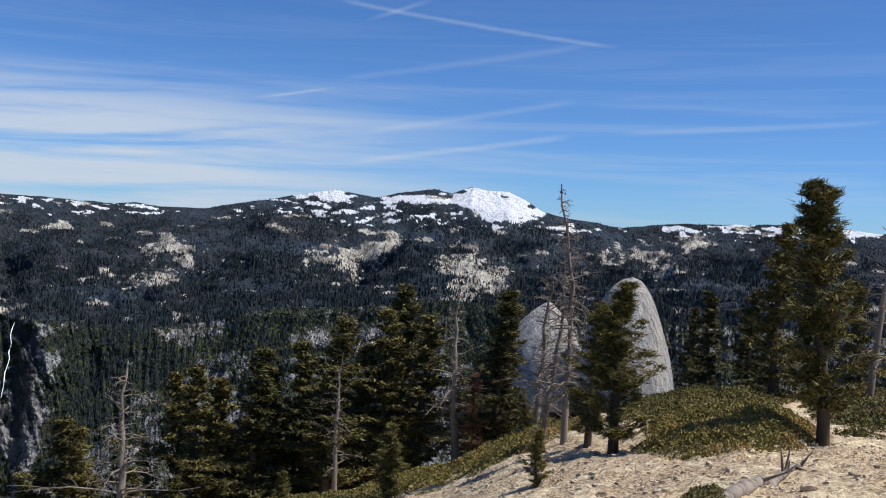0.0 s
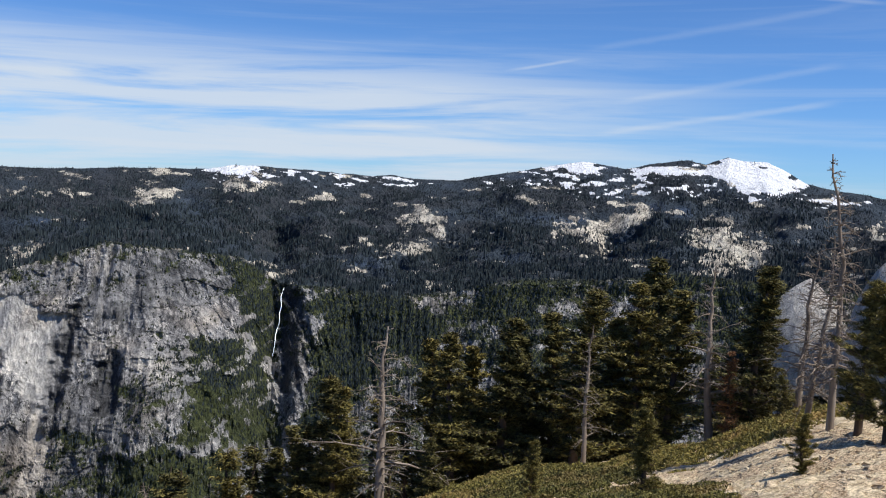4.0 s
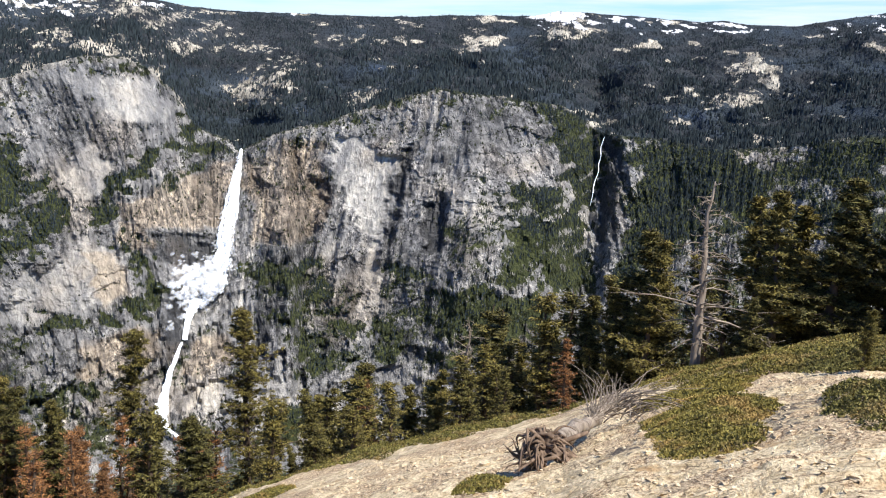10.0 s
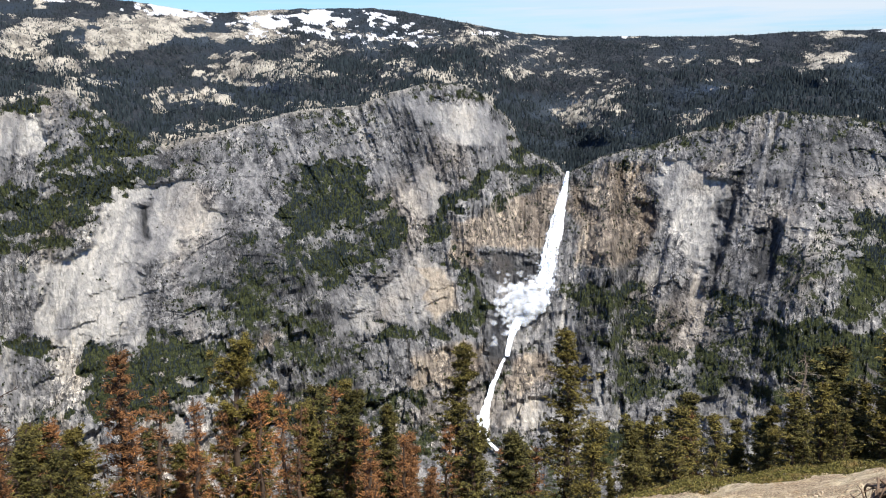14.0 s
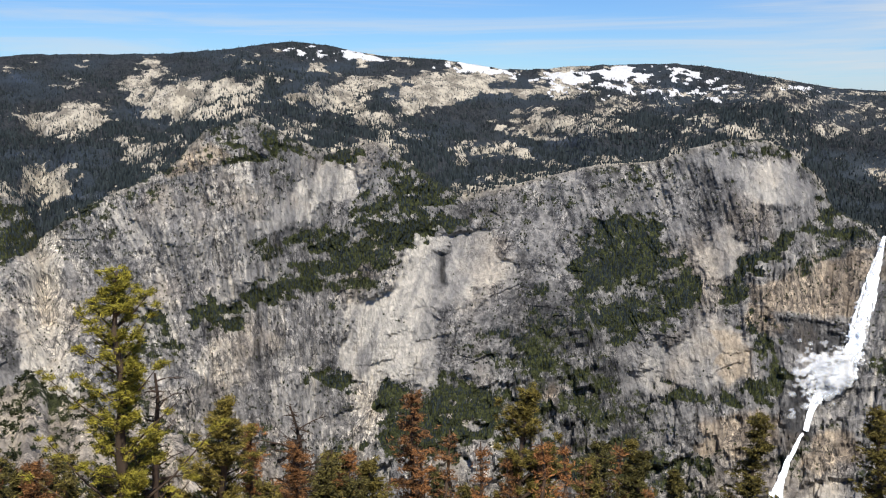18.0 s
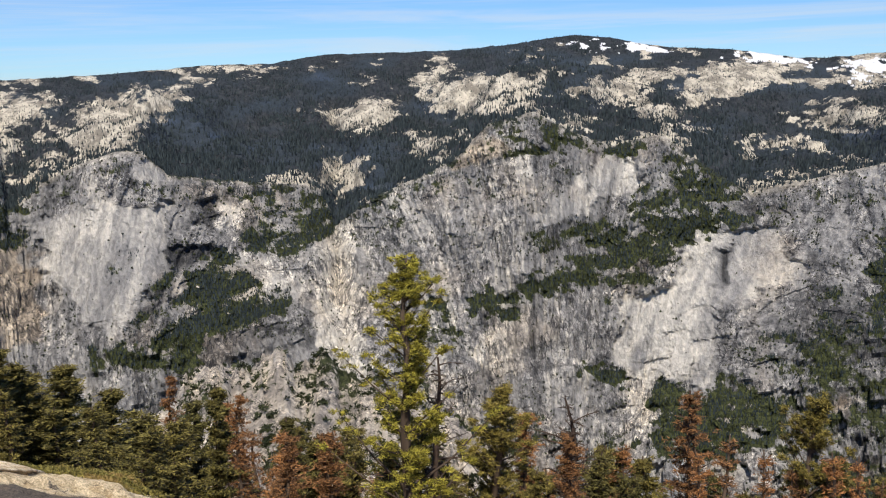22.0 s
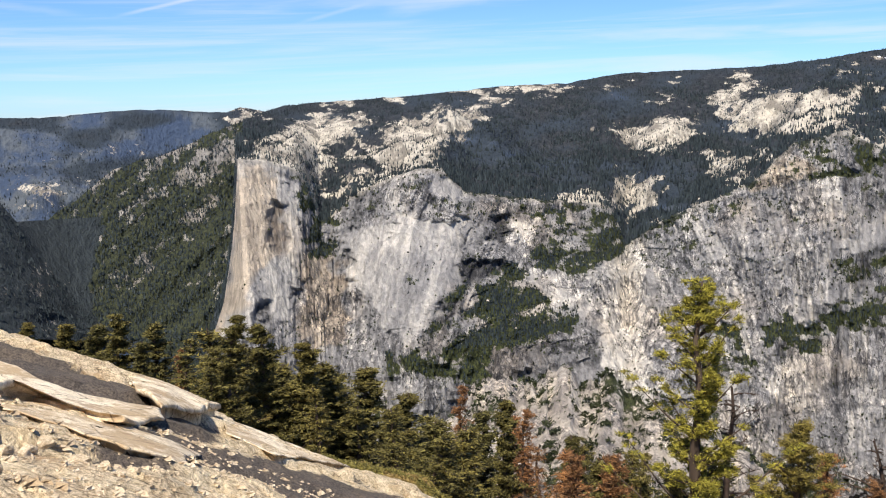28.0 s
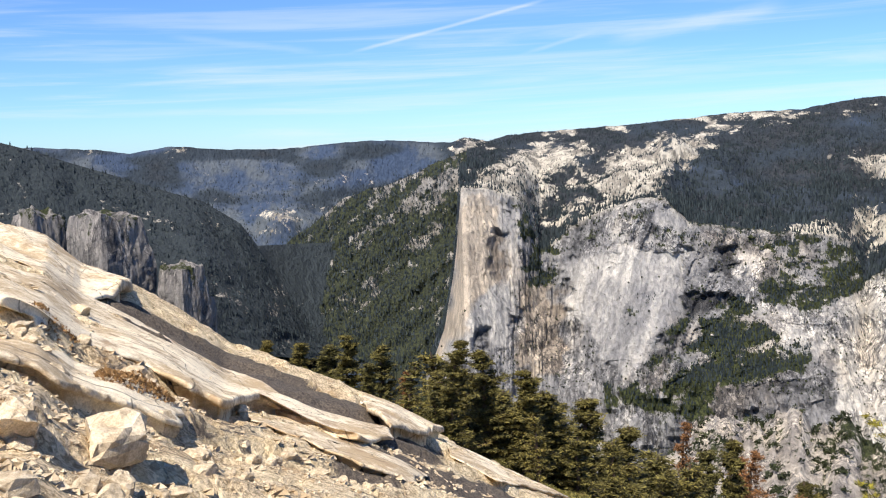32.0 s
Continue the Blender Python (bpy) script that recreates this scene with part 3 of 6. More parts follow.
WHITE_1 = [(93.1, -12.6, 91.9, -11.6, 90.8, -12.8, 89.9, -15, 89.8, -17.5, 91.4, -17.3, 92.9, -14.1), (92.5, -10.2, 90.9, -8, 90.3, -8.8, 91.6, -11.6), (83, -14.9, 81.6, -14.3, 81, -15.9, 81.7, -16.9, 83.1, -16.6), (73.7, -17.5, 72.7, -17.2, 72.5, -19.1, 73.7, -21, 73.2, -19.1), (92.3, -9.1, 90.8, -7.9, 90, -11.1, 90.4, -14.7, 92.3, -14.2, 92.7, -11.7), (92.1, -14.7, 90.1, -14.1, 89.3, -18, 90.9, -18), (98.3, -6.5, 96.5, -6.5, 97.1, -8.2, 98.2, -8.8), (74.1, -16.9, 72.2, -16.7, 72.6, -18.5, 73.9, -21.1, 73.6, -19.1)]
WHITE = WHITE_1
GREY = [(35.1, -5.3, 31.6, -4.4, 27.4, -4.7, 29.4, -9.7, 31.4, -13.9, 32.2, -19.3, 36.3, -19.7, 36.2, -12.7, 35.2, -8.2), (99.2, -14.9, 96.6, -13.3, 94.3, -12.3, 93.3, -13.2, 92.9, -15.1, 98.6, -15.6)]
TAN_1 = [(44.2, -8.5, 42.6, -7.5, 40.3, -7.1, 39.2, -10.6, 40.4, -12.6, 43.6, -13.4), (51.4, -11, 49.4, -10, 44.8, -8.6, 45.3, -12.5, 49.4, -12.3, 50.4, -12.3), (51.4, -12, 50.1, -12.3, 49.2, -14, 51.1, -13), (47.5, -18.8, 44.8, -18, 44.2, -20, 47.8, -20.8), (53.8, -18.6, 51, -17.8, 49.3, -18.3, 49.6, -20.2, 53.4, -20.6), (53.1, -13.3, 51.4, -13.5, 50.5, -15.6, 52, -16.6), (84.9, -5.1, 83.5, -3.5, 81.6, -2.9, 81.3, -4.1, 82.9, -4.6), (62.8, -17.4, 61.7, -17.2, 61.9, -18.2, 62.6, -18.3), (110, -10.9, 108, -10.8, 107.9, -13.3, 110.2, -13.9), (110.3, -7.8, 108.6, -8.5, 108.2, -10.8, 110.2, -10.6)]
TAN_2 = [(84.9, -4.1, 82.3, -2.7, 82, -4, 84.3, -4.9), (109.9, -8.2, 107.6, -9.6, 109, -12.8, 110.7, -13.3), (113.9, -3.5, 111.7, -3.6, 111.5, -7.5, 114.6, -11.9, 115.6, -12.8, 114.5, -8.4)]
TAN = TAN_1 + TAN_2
# water streaks on the rock, plus painted shade of grooves, alcove and gorge
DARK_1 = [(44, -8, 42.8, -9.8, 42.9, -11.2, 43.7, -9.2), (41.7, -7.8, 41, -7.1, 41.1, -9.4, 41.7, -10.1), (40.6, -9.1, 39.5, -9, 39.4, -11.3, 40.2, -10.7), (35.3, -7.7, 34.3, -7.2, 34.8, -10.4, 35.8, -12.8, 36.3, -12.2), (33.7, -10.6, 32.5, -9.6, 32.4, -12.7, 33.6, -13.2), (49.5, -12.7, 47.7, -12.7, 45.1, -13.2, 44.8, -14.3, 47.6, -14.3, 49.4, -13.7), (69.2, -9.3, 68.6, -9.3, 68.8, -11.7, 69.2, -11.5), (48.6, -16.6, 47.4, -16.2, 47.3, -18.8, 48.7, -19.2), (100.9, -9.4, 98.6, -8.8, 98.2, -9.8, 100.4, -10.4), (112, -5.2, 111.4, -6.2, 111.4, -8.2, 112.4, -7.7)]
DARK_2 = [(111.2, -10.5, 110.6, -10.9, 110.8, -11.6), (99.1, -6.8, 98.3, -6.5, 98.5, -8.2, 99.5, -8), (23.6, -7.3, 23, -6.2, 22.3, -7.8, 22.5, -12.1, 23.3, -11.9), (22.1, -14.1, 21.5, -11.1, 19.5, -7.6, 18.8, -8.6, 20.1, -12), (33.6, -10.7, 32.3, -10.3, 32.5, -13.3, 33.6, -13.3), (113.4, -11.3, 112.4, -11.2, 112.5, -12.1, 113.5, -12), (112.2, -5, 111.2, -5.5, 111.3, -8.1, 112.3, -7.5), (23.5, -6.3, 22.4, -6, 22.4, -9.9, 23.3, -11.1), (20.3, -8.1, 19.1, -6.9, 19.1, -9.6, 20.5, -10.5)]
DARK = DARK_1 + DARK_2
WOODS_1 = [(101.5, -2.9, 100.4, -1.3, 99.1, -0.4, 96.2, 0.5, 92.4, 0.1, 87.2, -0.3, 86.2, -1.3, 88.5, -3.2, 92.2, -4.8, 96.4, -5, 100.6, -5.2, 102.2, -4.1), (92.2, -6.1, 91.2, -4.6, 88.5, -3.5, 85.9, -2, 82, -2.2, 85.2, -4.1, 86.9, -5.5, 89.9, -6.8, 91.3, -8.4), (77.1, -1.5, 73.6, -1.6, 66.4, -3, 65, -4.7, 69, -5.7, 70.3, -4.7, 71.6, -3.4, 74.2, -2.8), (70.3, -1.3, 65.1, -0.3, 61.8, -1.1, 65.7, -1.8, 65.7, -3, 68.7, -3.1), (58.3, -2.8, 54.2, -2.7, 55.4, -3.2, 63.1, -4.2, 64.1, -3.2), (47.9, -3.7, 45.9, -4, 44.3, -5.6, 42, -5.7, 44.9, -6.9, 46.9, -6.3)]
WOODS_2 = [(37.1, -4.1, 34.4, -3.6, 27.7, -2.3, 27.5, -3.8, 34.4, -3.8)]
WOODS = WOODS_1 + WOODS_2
FIR_1 = [(-18.7, 40.0, 6.9), (-15.4, 42.0, 4.4), (-14.5, 44.0, 4.0), (-3.6, 45.0, 7.3), (-4.2, 47.0, 6.7), (1.8, 50.0, 10.5), (2.9, 46.0, 8.3), (0.9, 46.0, 7.4), (6.1, 44.0, 8.2), (10.4, 45.0, 7.9), (9.6, 48.0, 7.4), (13.1, 45.0, 7.7), (14.3, 48.0, 8.6), (11.8, 47.0, 7.3), (19.9, 46.0, 7.9), (4.1, 50.0, 8.0), (7.4, 48.0, 8.1), (-5.3, 43.0, 1.8), (-17.3, 46.0, 4.8), (-23.1, 45.0, 4.9), (14.4, 37.0, 2.5), (20.1, 45.0, 7.5), (21.9, 46.0, 6.4)]
FIR_2 = [(23.3, 48.0, 6.3), (25.7, 52.0, 6.6), (28.8, 54.0, 7.8), (27.3, 50.0, 5.6), (32.1, 50.0, 5.3), (33.8, 52.0, 5.2), (37.3, 56.0, 8.9), (39.3, 54.0, 6.3), (43.8, 56.0, 14.5), (46.6, 54.0, 8.2), (50.6, 60.0, 17.4), (40.9, 52.0, 3.6), (62.4, 60.0, 18.1), (59.5, 62.0, 16.8), (58.3, 66.0, 18.3), (56.4, 58.0, 15.5), (55.0, 60.0, 14.3), (68.2, 60.0, 16.0), (66.8, 58.0, 14.2), (72.8, 60.0, 17.6), (39.3, 60.0, 8.5), (73.0, 56.0, 16.1), (59.0, 60.0, 16.0)]
FIR_3 = [(56.8, 58.0, 15.8), (54.8, 58.0, 14.0), (93.1, 58.0, 14.3), (67.8, 58.0, 15.0), (79.2, 52.0, 12.8), (98.5, 46.0, 9.3), (100.0, 52.0, 9.7), (114.6, 36.0, 4.4), (112.6, 38.0, 5.4), (110.4, 38.0, 5.3), (108.4, 40.0, 5.8), (107.1, 42.0, 6.4), (105.1, 46.0, 7.0), (115.6, 40.0, 4.0), (118.7, 50.0, 5.8), (120.9, 52.0, 5.8), (122.2, 56.0, 5.7), (125.1, 50.0, 3.7), (119.7, 46.0, 3.5), (103.8, 50.0, 6.7), (92.9, 50.0, 10.0), (123.1, 60.0, 6.4)]
FIR = FIR_1 + FIR_2 + FIR_3
PINE = [(-21.2, 20.8, 5.2), (-10.2, 21.9, 3.7), (-8.8, 25.6, 3.7), (8.5, 24.0, 1.5), (2.3, 18.5, 2.0), (-6.0, 18.8, 1.1), (64.1, 58.0, 20.1), (82.1, 56.0, 19.0)]
RED = [(-2.3, 44.0, 3.8), (24.6, 38.0, 3.1), (35.9, 54.0, 6.8), (53.7, 56.0, 10.9), (52.6, 52.0, 7.2), (70.2, 66.0, 25.7), (53.5, 52.0, 9.1), (52.3, 50.0, 6.1), (67.8, 52.0, 10.9), (80.5, 58.0, 18.3), (76.7, 54.0, 16.3), (75.4, 58.0, 18.2), (94.6, 52.0, 10.3), (91.3, 54.0, 12.6), (97.2, 58.0, 12.9), (101.0, 54.0, 11.6), (94.6, 46.0, 7.9), (91.3, 48.0, 10.2), (97.0, 56.0, 12.9), (102.4, 54.0, 8.2), (105.5, 50.0, 5.3), (117.5, 46.0, 4.1)]
SNAG = [(-23.6, 40.0, 7.3), (77.9, 60.0, 18.8), (-5.9, 44.0, 7.0), (-1.4, 45.0, 7.9), (5.5, 42.0, 6.0), (17.2, 38.0, 7.7), (30.5, 52.0, 8.4), (84.7, 52.0, 17.9), (78.8, 60.0, 20.5)]
WATER_UPPER = [44.36, -7.66, 5, 44.49, -8.55, 8, 44.77, -9.86, 12, 45.04, -11.51, 17, 45.25, -13.16, 23, 45.44, -14.6, 31]
WATER_CASCADE = [45.33, -14.4, 30, 45.7, -15.0, 36, 46.2, -15.5, 34, 46.74, -16.17, 22, 47.16, -16.74, 10, 47.45, -17.5, 6, 47.63, -18.49, 4.5]
WATER_LOWER = [47.7, -18.5, 3, 48.19, -19.55, 4.5, 48.59, -20.46, 6, 48.77, -21.44, 8, 49, -22.25, 15, 48.95, -22.98, 8, 48.51, -23.51, 4, 47.9, -23.9, 5]
WATER_GORGE = [23.35, -6.03, 0.5, 23.6, -6.6, 0.9, 23.45, -7.18, 0.7, 23.65, -7.6, 1.1, 23.5, -8.0, 0.8, 23.8, -8.67, 1.0, 23.75, -9.3, 0.6, 23.9, -9.99, 0.5]
SKYLINE_E = curve([-40, 1.0, -24.1, 1.1, -20.1, 1.36, -13.6, 1.18, -10.3, 0.76, -7, 1.21, -5.7, 1.47, -4.7, 2.08, -3.7, 2.52, -2.7, 2.5, -1.6, 2.72, -0.4, 2.26, 0.6, 2.47, 2.2, 2.22, 4, 1.79, 6.5, 2.11, 8.7, 1.66, 11.9, 1.02, 13.5, 0.67, 16.2, 0.58, 17.5, 0.76, 18.7, 0.63, 22.4, 0.77, 26.6, 0.86, 27.9, 0.53, 32.7, 0.32, 35.9, 0.07, 44.3, -0.03, 47.3, 0.1])
SKYLINE_W = curve([47.3, 0.1, 49.6, 0.5, 51.3, 0.8, 53.2, 1.13, 55.6, 1.42, 60.8, 1.29, 63.9, 1.05, 65.5, 1.09, 68.7, 1.57, 72, 1.76, 73.9, 1.98, 75.5, 2.36, 77.5, 2.54, 79.1, 2.34, 81.6, 2.01, 84.8, 1.74, 90.8, 1.63, 92.8, 1.46, 94.8, 1.1, 98.1, 1.05, 103, 0.64, 109.2, 0.31, 111.1, 0.16, 112.1, -0.14, 113.5, 0.14, 114.3, -0.16, 118.9, 0.13, 124.2, -0.22, 127.2, -0.16, 130.3, 0.12, 132.4, -0.22, 134.5, 0.07, 137.3, 0.24, 150, 0.3])
RIM_E = curve([-40, -4, -14, -4.5, -5, -4.2, 0.6, -3.97, 4.5, -4.66, 9.7, -4.9, 13.5, -5.9, 16.8, -6.3, 20.7, -5.97, 22.6, -5.9, 23.5, -5.87, 25.9, -4.41, 30.6, -4.03, 33.2, -3.79, 35.8, -4.63, 39, -5.81, 42.1, -6.66, 44, -7.52, 44.5, -7.78, 45.2, -7.1, 46, -6.9])
RIM_N = curve([46, -6.9, 47, -6.3, 47.4, -5.69, 48.2, -4.41, 49.5, -3.3, 50.8, -2.77, 52.8, -2.79, 54.7, -3.34, 56.7, -4.14, 60.4, -4.45, 64.8, -5.65, 67.6, -6.37, 70, -4.91, 72.6, -3.11, 75.3, -3.77, 77.2, -3.11, 79.8, -1.8, 82.4, -2.43, 84.3, -4.5, 86.6, -5.58, 88.8, -6.47, 90.7, -7.66, 91.4, -8.2])
RIM_W = curve([91.4, -8.2, 92.3, -6.09, 93.6, -5.76, 96.2, -5.58, 100.8, -5.02, 102.1, -3.68, 103.5, -3.65, 105.4, -4.26, 107.4, -5.19, 108.5, -6.2, 109.2, -6.5, 110.0, -4.3, 110.5, -3.5, 112.2, -2.93, 113.8, -2.82, 114.1, -6, 114.4, -8, 115, -11, 115.9, -13.3, 117, -14.2, 150, -15])
BASE_E = curve([-40, -12, 0, -13, 20, -14, 23.3, -14, 26.2, -12, 28.8, -11.5, 31.4, -13.5, 33.6, -16.34, 36.6, -17.73, 40.7, -16.8, 41.6, -13.2, 44, -13.6, 45.9, -14.2, 49.6, -13.8, 51.4, -15.5, 54, -16.8, 57.6, -16.42, 60.1, -13.5, 63.4, -14.22, 66, -16, 71.9, -17.1, 74.7, -19.3, 82.1, -18.1, 88.6, -17, 94.6, -14.7, 99, -14, 105.1, -14.5, 111.7, -14.5, 113.8, -14.0, 115, -14, 116.2, -13.3, 117.4, -11.2, 118, -11, 125, -11.3, 150, -11.5])
RIM_R = curve([-40, 3500, 0, 3500, 18, 3500, 22.5, 3500, 24, 3630, 26, 3450, 31, 3300, 38, 3330, 42, 3380, 44, 3480, 46, 3500, 48.5, 3420, 53, 3300, 60, 3300, 66, 3330, 75, 3350, 84, 3220, 90, 3330, 91.3, 3430, 93, 3360, 97, 3300, 104, 3230, 107.5, 3330, 109.2, 3340, 110.5, 3270, 113.5, 3160, 115, 3200, 117, 3300, 150, 3350])
SPUR_E = curve([-40, -30, 60, -33, 76, -30, 82, -21, 85, -19, 89, -16.8, 93, -16.0, 97, -15.6, 100, -16.2, 103, -18, 107, -21, 112, -24, 150, -26])
CREST_E = curve([-40, -6.5, -24.5, -7.44, -17, -7.77, -14, -8.5, -7.7, -10.3, -4.5, -11.5, -0.6, -13.4, 2.7, -14.2, 5.9, -15.2, 8.8, -15.6, 14.8, -17.7, 21.3, -20.1, 24.6, -21.6, 28.1, -22.7, 35, -24.4, 43, -26.5, 46.6, -27.5, 60, -30, 75, -31, 90, -28, 101.5, -22.8, 104, -21.5, 108, -20.3, 112, -18.5, 115.6, -16.7, 118, -15.1, 121.3, -13.6, 124.5, -12.2, 127.5, -11, 129.9, -9.2, 132.3, -7.6, 134.9, -6.3, 136.5, -4.6, 139.2, -3.5, 150, -1, 180, 4, 240, 6, 290, 0, 320, -6.5])
CREST_R = curve([-40, 50, -20, 50, 0, 42, 25, 38, 45, 34, 60, 28, 95, 25, 105, 24, 115, 26, 130, 30, 150, 30, 240, 45, 320, 50])


def skyline(yaw):
    return np.where(yaw < 47.3, SKYLINE_E(yaw), SKYLINE_W(yaw))


def rim(yaw):
    return np.where(yaw < 46, RIM_E(yaw), np.where(yaw < 91.4, RIM_N(yaw), RIM_W(yaw)))


def dome_ground(yaw, r):
    """Height of the granite dome on which the camera stands, by yaw in degrees and distance."""
    yaw = np.where(yaw > 320, yaw - 360, yaw)
    rc = CREST_R(yaw)
    s = np.tan(-np.radians(CREST_E(yaw))) - EYE / rc
    d = np.maximum(0, r - rc)
    return -s * r - 0.30 * d * d / (d + 15)


def polar(yaw, r):
    return -r * np.sin(np.radians(yaw)), r * np.cos(np.radians(yaw))


def region(yaw, elev, outlines, soft=0.5):
    """1 inside the outlines, 0 outside, passing softly over their edges."""
    m = np.zeros_like(elev)
    middle = yaw.mean(0)
    for flat in outlines:
        px, py = np.array(flat[0::2]), np.array(flat[1::2])
        near = np.where((middle > px.min() - 2) & (middle < px.max() + 2))[0]
        if not len(near):
            continue
        part_of = slice(near[0], near[-1] + 1)
        a, e = yaw[:, part_of], elev[:, part_of]
        inside, best = np.zeros(a.shape, bool), np.full(a.shape, 99.0)
        for x0, y0, x1, y1 in zip(px, py, np.roll(px, -1), np.roll(py, -1)):
            if y0 != y1:
                inside ^= ((y0 > e) != (y1 > e)) & (a < (x1 - x0) * (e - y0) / (y1 - y0) + x0)
            u = np.clip(((a - x0) * (x1 - x0) + (e - y0) * (y1 - y0)) / ((x1 - x0) ** 2 + (y1 - y0) ** 2 + 1e-9), 0, 1)
            best = np.minimum(best, (a - x0 - u * (x1 - x0)) ** 2 + (e - y0 - u * (y1 - y0)) ** 2)
        m[:, part_of] = np.maximum(m[:, part_of], np.clip(0.5 + np.where(inside, 1, -1) * np.sqrt(best) / soft, 0, 1))
    return m


def ragged(m, n, rough=1.3, gain=2.6):
    """A soft mask broken up by noise."""
    return np.clip((m + rough * (n - 0.5) - 0.5) * gain + 0.5, 0, 1) * np.clip(m * 8, 0, 1)


def ramp(x, a, b, c, d):
    return np.clip(np.minimum((x - a) / (b - a), (d - x) / (d - c)), 0, 1)


ROWS_PER_STRIP = [24, 30, 4, 4, 50, 132, 62, 48, 4]


def land(first, last, step):
    """The land from the foot of the dome to the skyline, as grids of yaw, distance, tangent of elevation and strip."""
    line = np.arange(first, last + step / 2, step)
    kind = np.concatenate([k + np.arange(n) / n for k, n in enumerate(ROWS_PER_STRIP)] + [[len(ROWS_PER_STRIP)]])[:, None] + 0 * line
    yaw = line[None] + 0 * kind
    west = np.clip((line - 114) / 1.5, 0, 1)
    sk, ri = skyline(line), rim(line)
    ba = np.minimum(BASE_E(line), ri - 1.0)
    # edges of the walls wander from row to row
    rc = RIM_R(yaw + 0.7 * (fbm(yaw / 3, kind * 4, 3, 3) - 0.5) * (yaw < 111))
    e120 = np.degrees(np.arctan2(dome_ground(line, 120.0) - EYE, 120.0))
    flat = 0 * rc
    rs = [flat + 120, flat + 420, flat + 700, flat + 1900, flat + 2600, rc - 380, rc, rc * 0.55 + 2115 + 100 * west, flat + 4700, flat + 4900]
    turn = ramp(line, 113.9, 114.4, 118, 121)
    es = [e120, SPUR_E(line), np.minimum(SPUR_E(line) - 6, -28), -30.0, -25.5, ba, ri, (ri * 0.5 + sk * 0.5 - 0.25) * (1 - turn) + ri * turn, sk, sk - 3]
    r, t = np.zeros_like(kind), np.zeros_like(kind)
    for k in range(len(ROWS_PER_STRIP)):
        rows = (kind[:, 0] >= k) & (kind[:, 0] <= k + 1)
        u = kind[rows] - k
        r[rows] = rs[k][rows] * (1 - u) + rs[k + 1][rows] * u
        t[rows] = np.tan(np.radians(es[k])) * (1 - u) + np.tan(np.radians(es[k + 1])) * u
    return yaw, r, t, kind


def facets(u, v, seed):
    """Tilted flat facets with broken edges."""
    u, v = u + 0.9 * fbm(u * 0.8, v * 0.8, 3, seed), v + 0.9 * fbm(u * 0.7, v * 0.9, 3, seed + 4)
    i, j = np.floor(u).astype(int), np.floor(v).astype(int)
    a, c, d = (TABLE[(i + 37 * k) & 255, (j + 91 * k + seed) & 255] - 0.5 for k in (1, 2, 3))
    return a + 1.6 * c * (u - i - 0.5) + 1.2 * d * (v - j - 0.5)


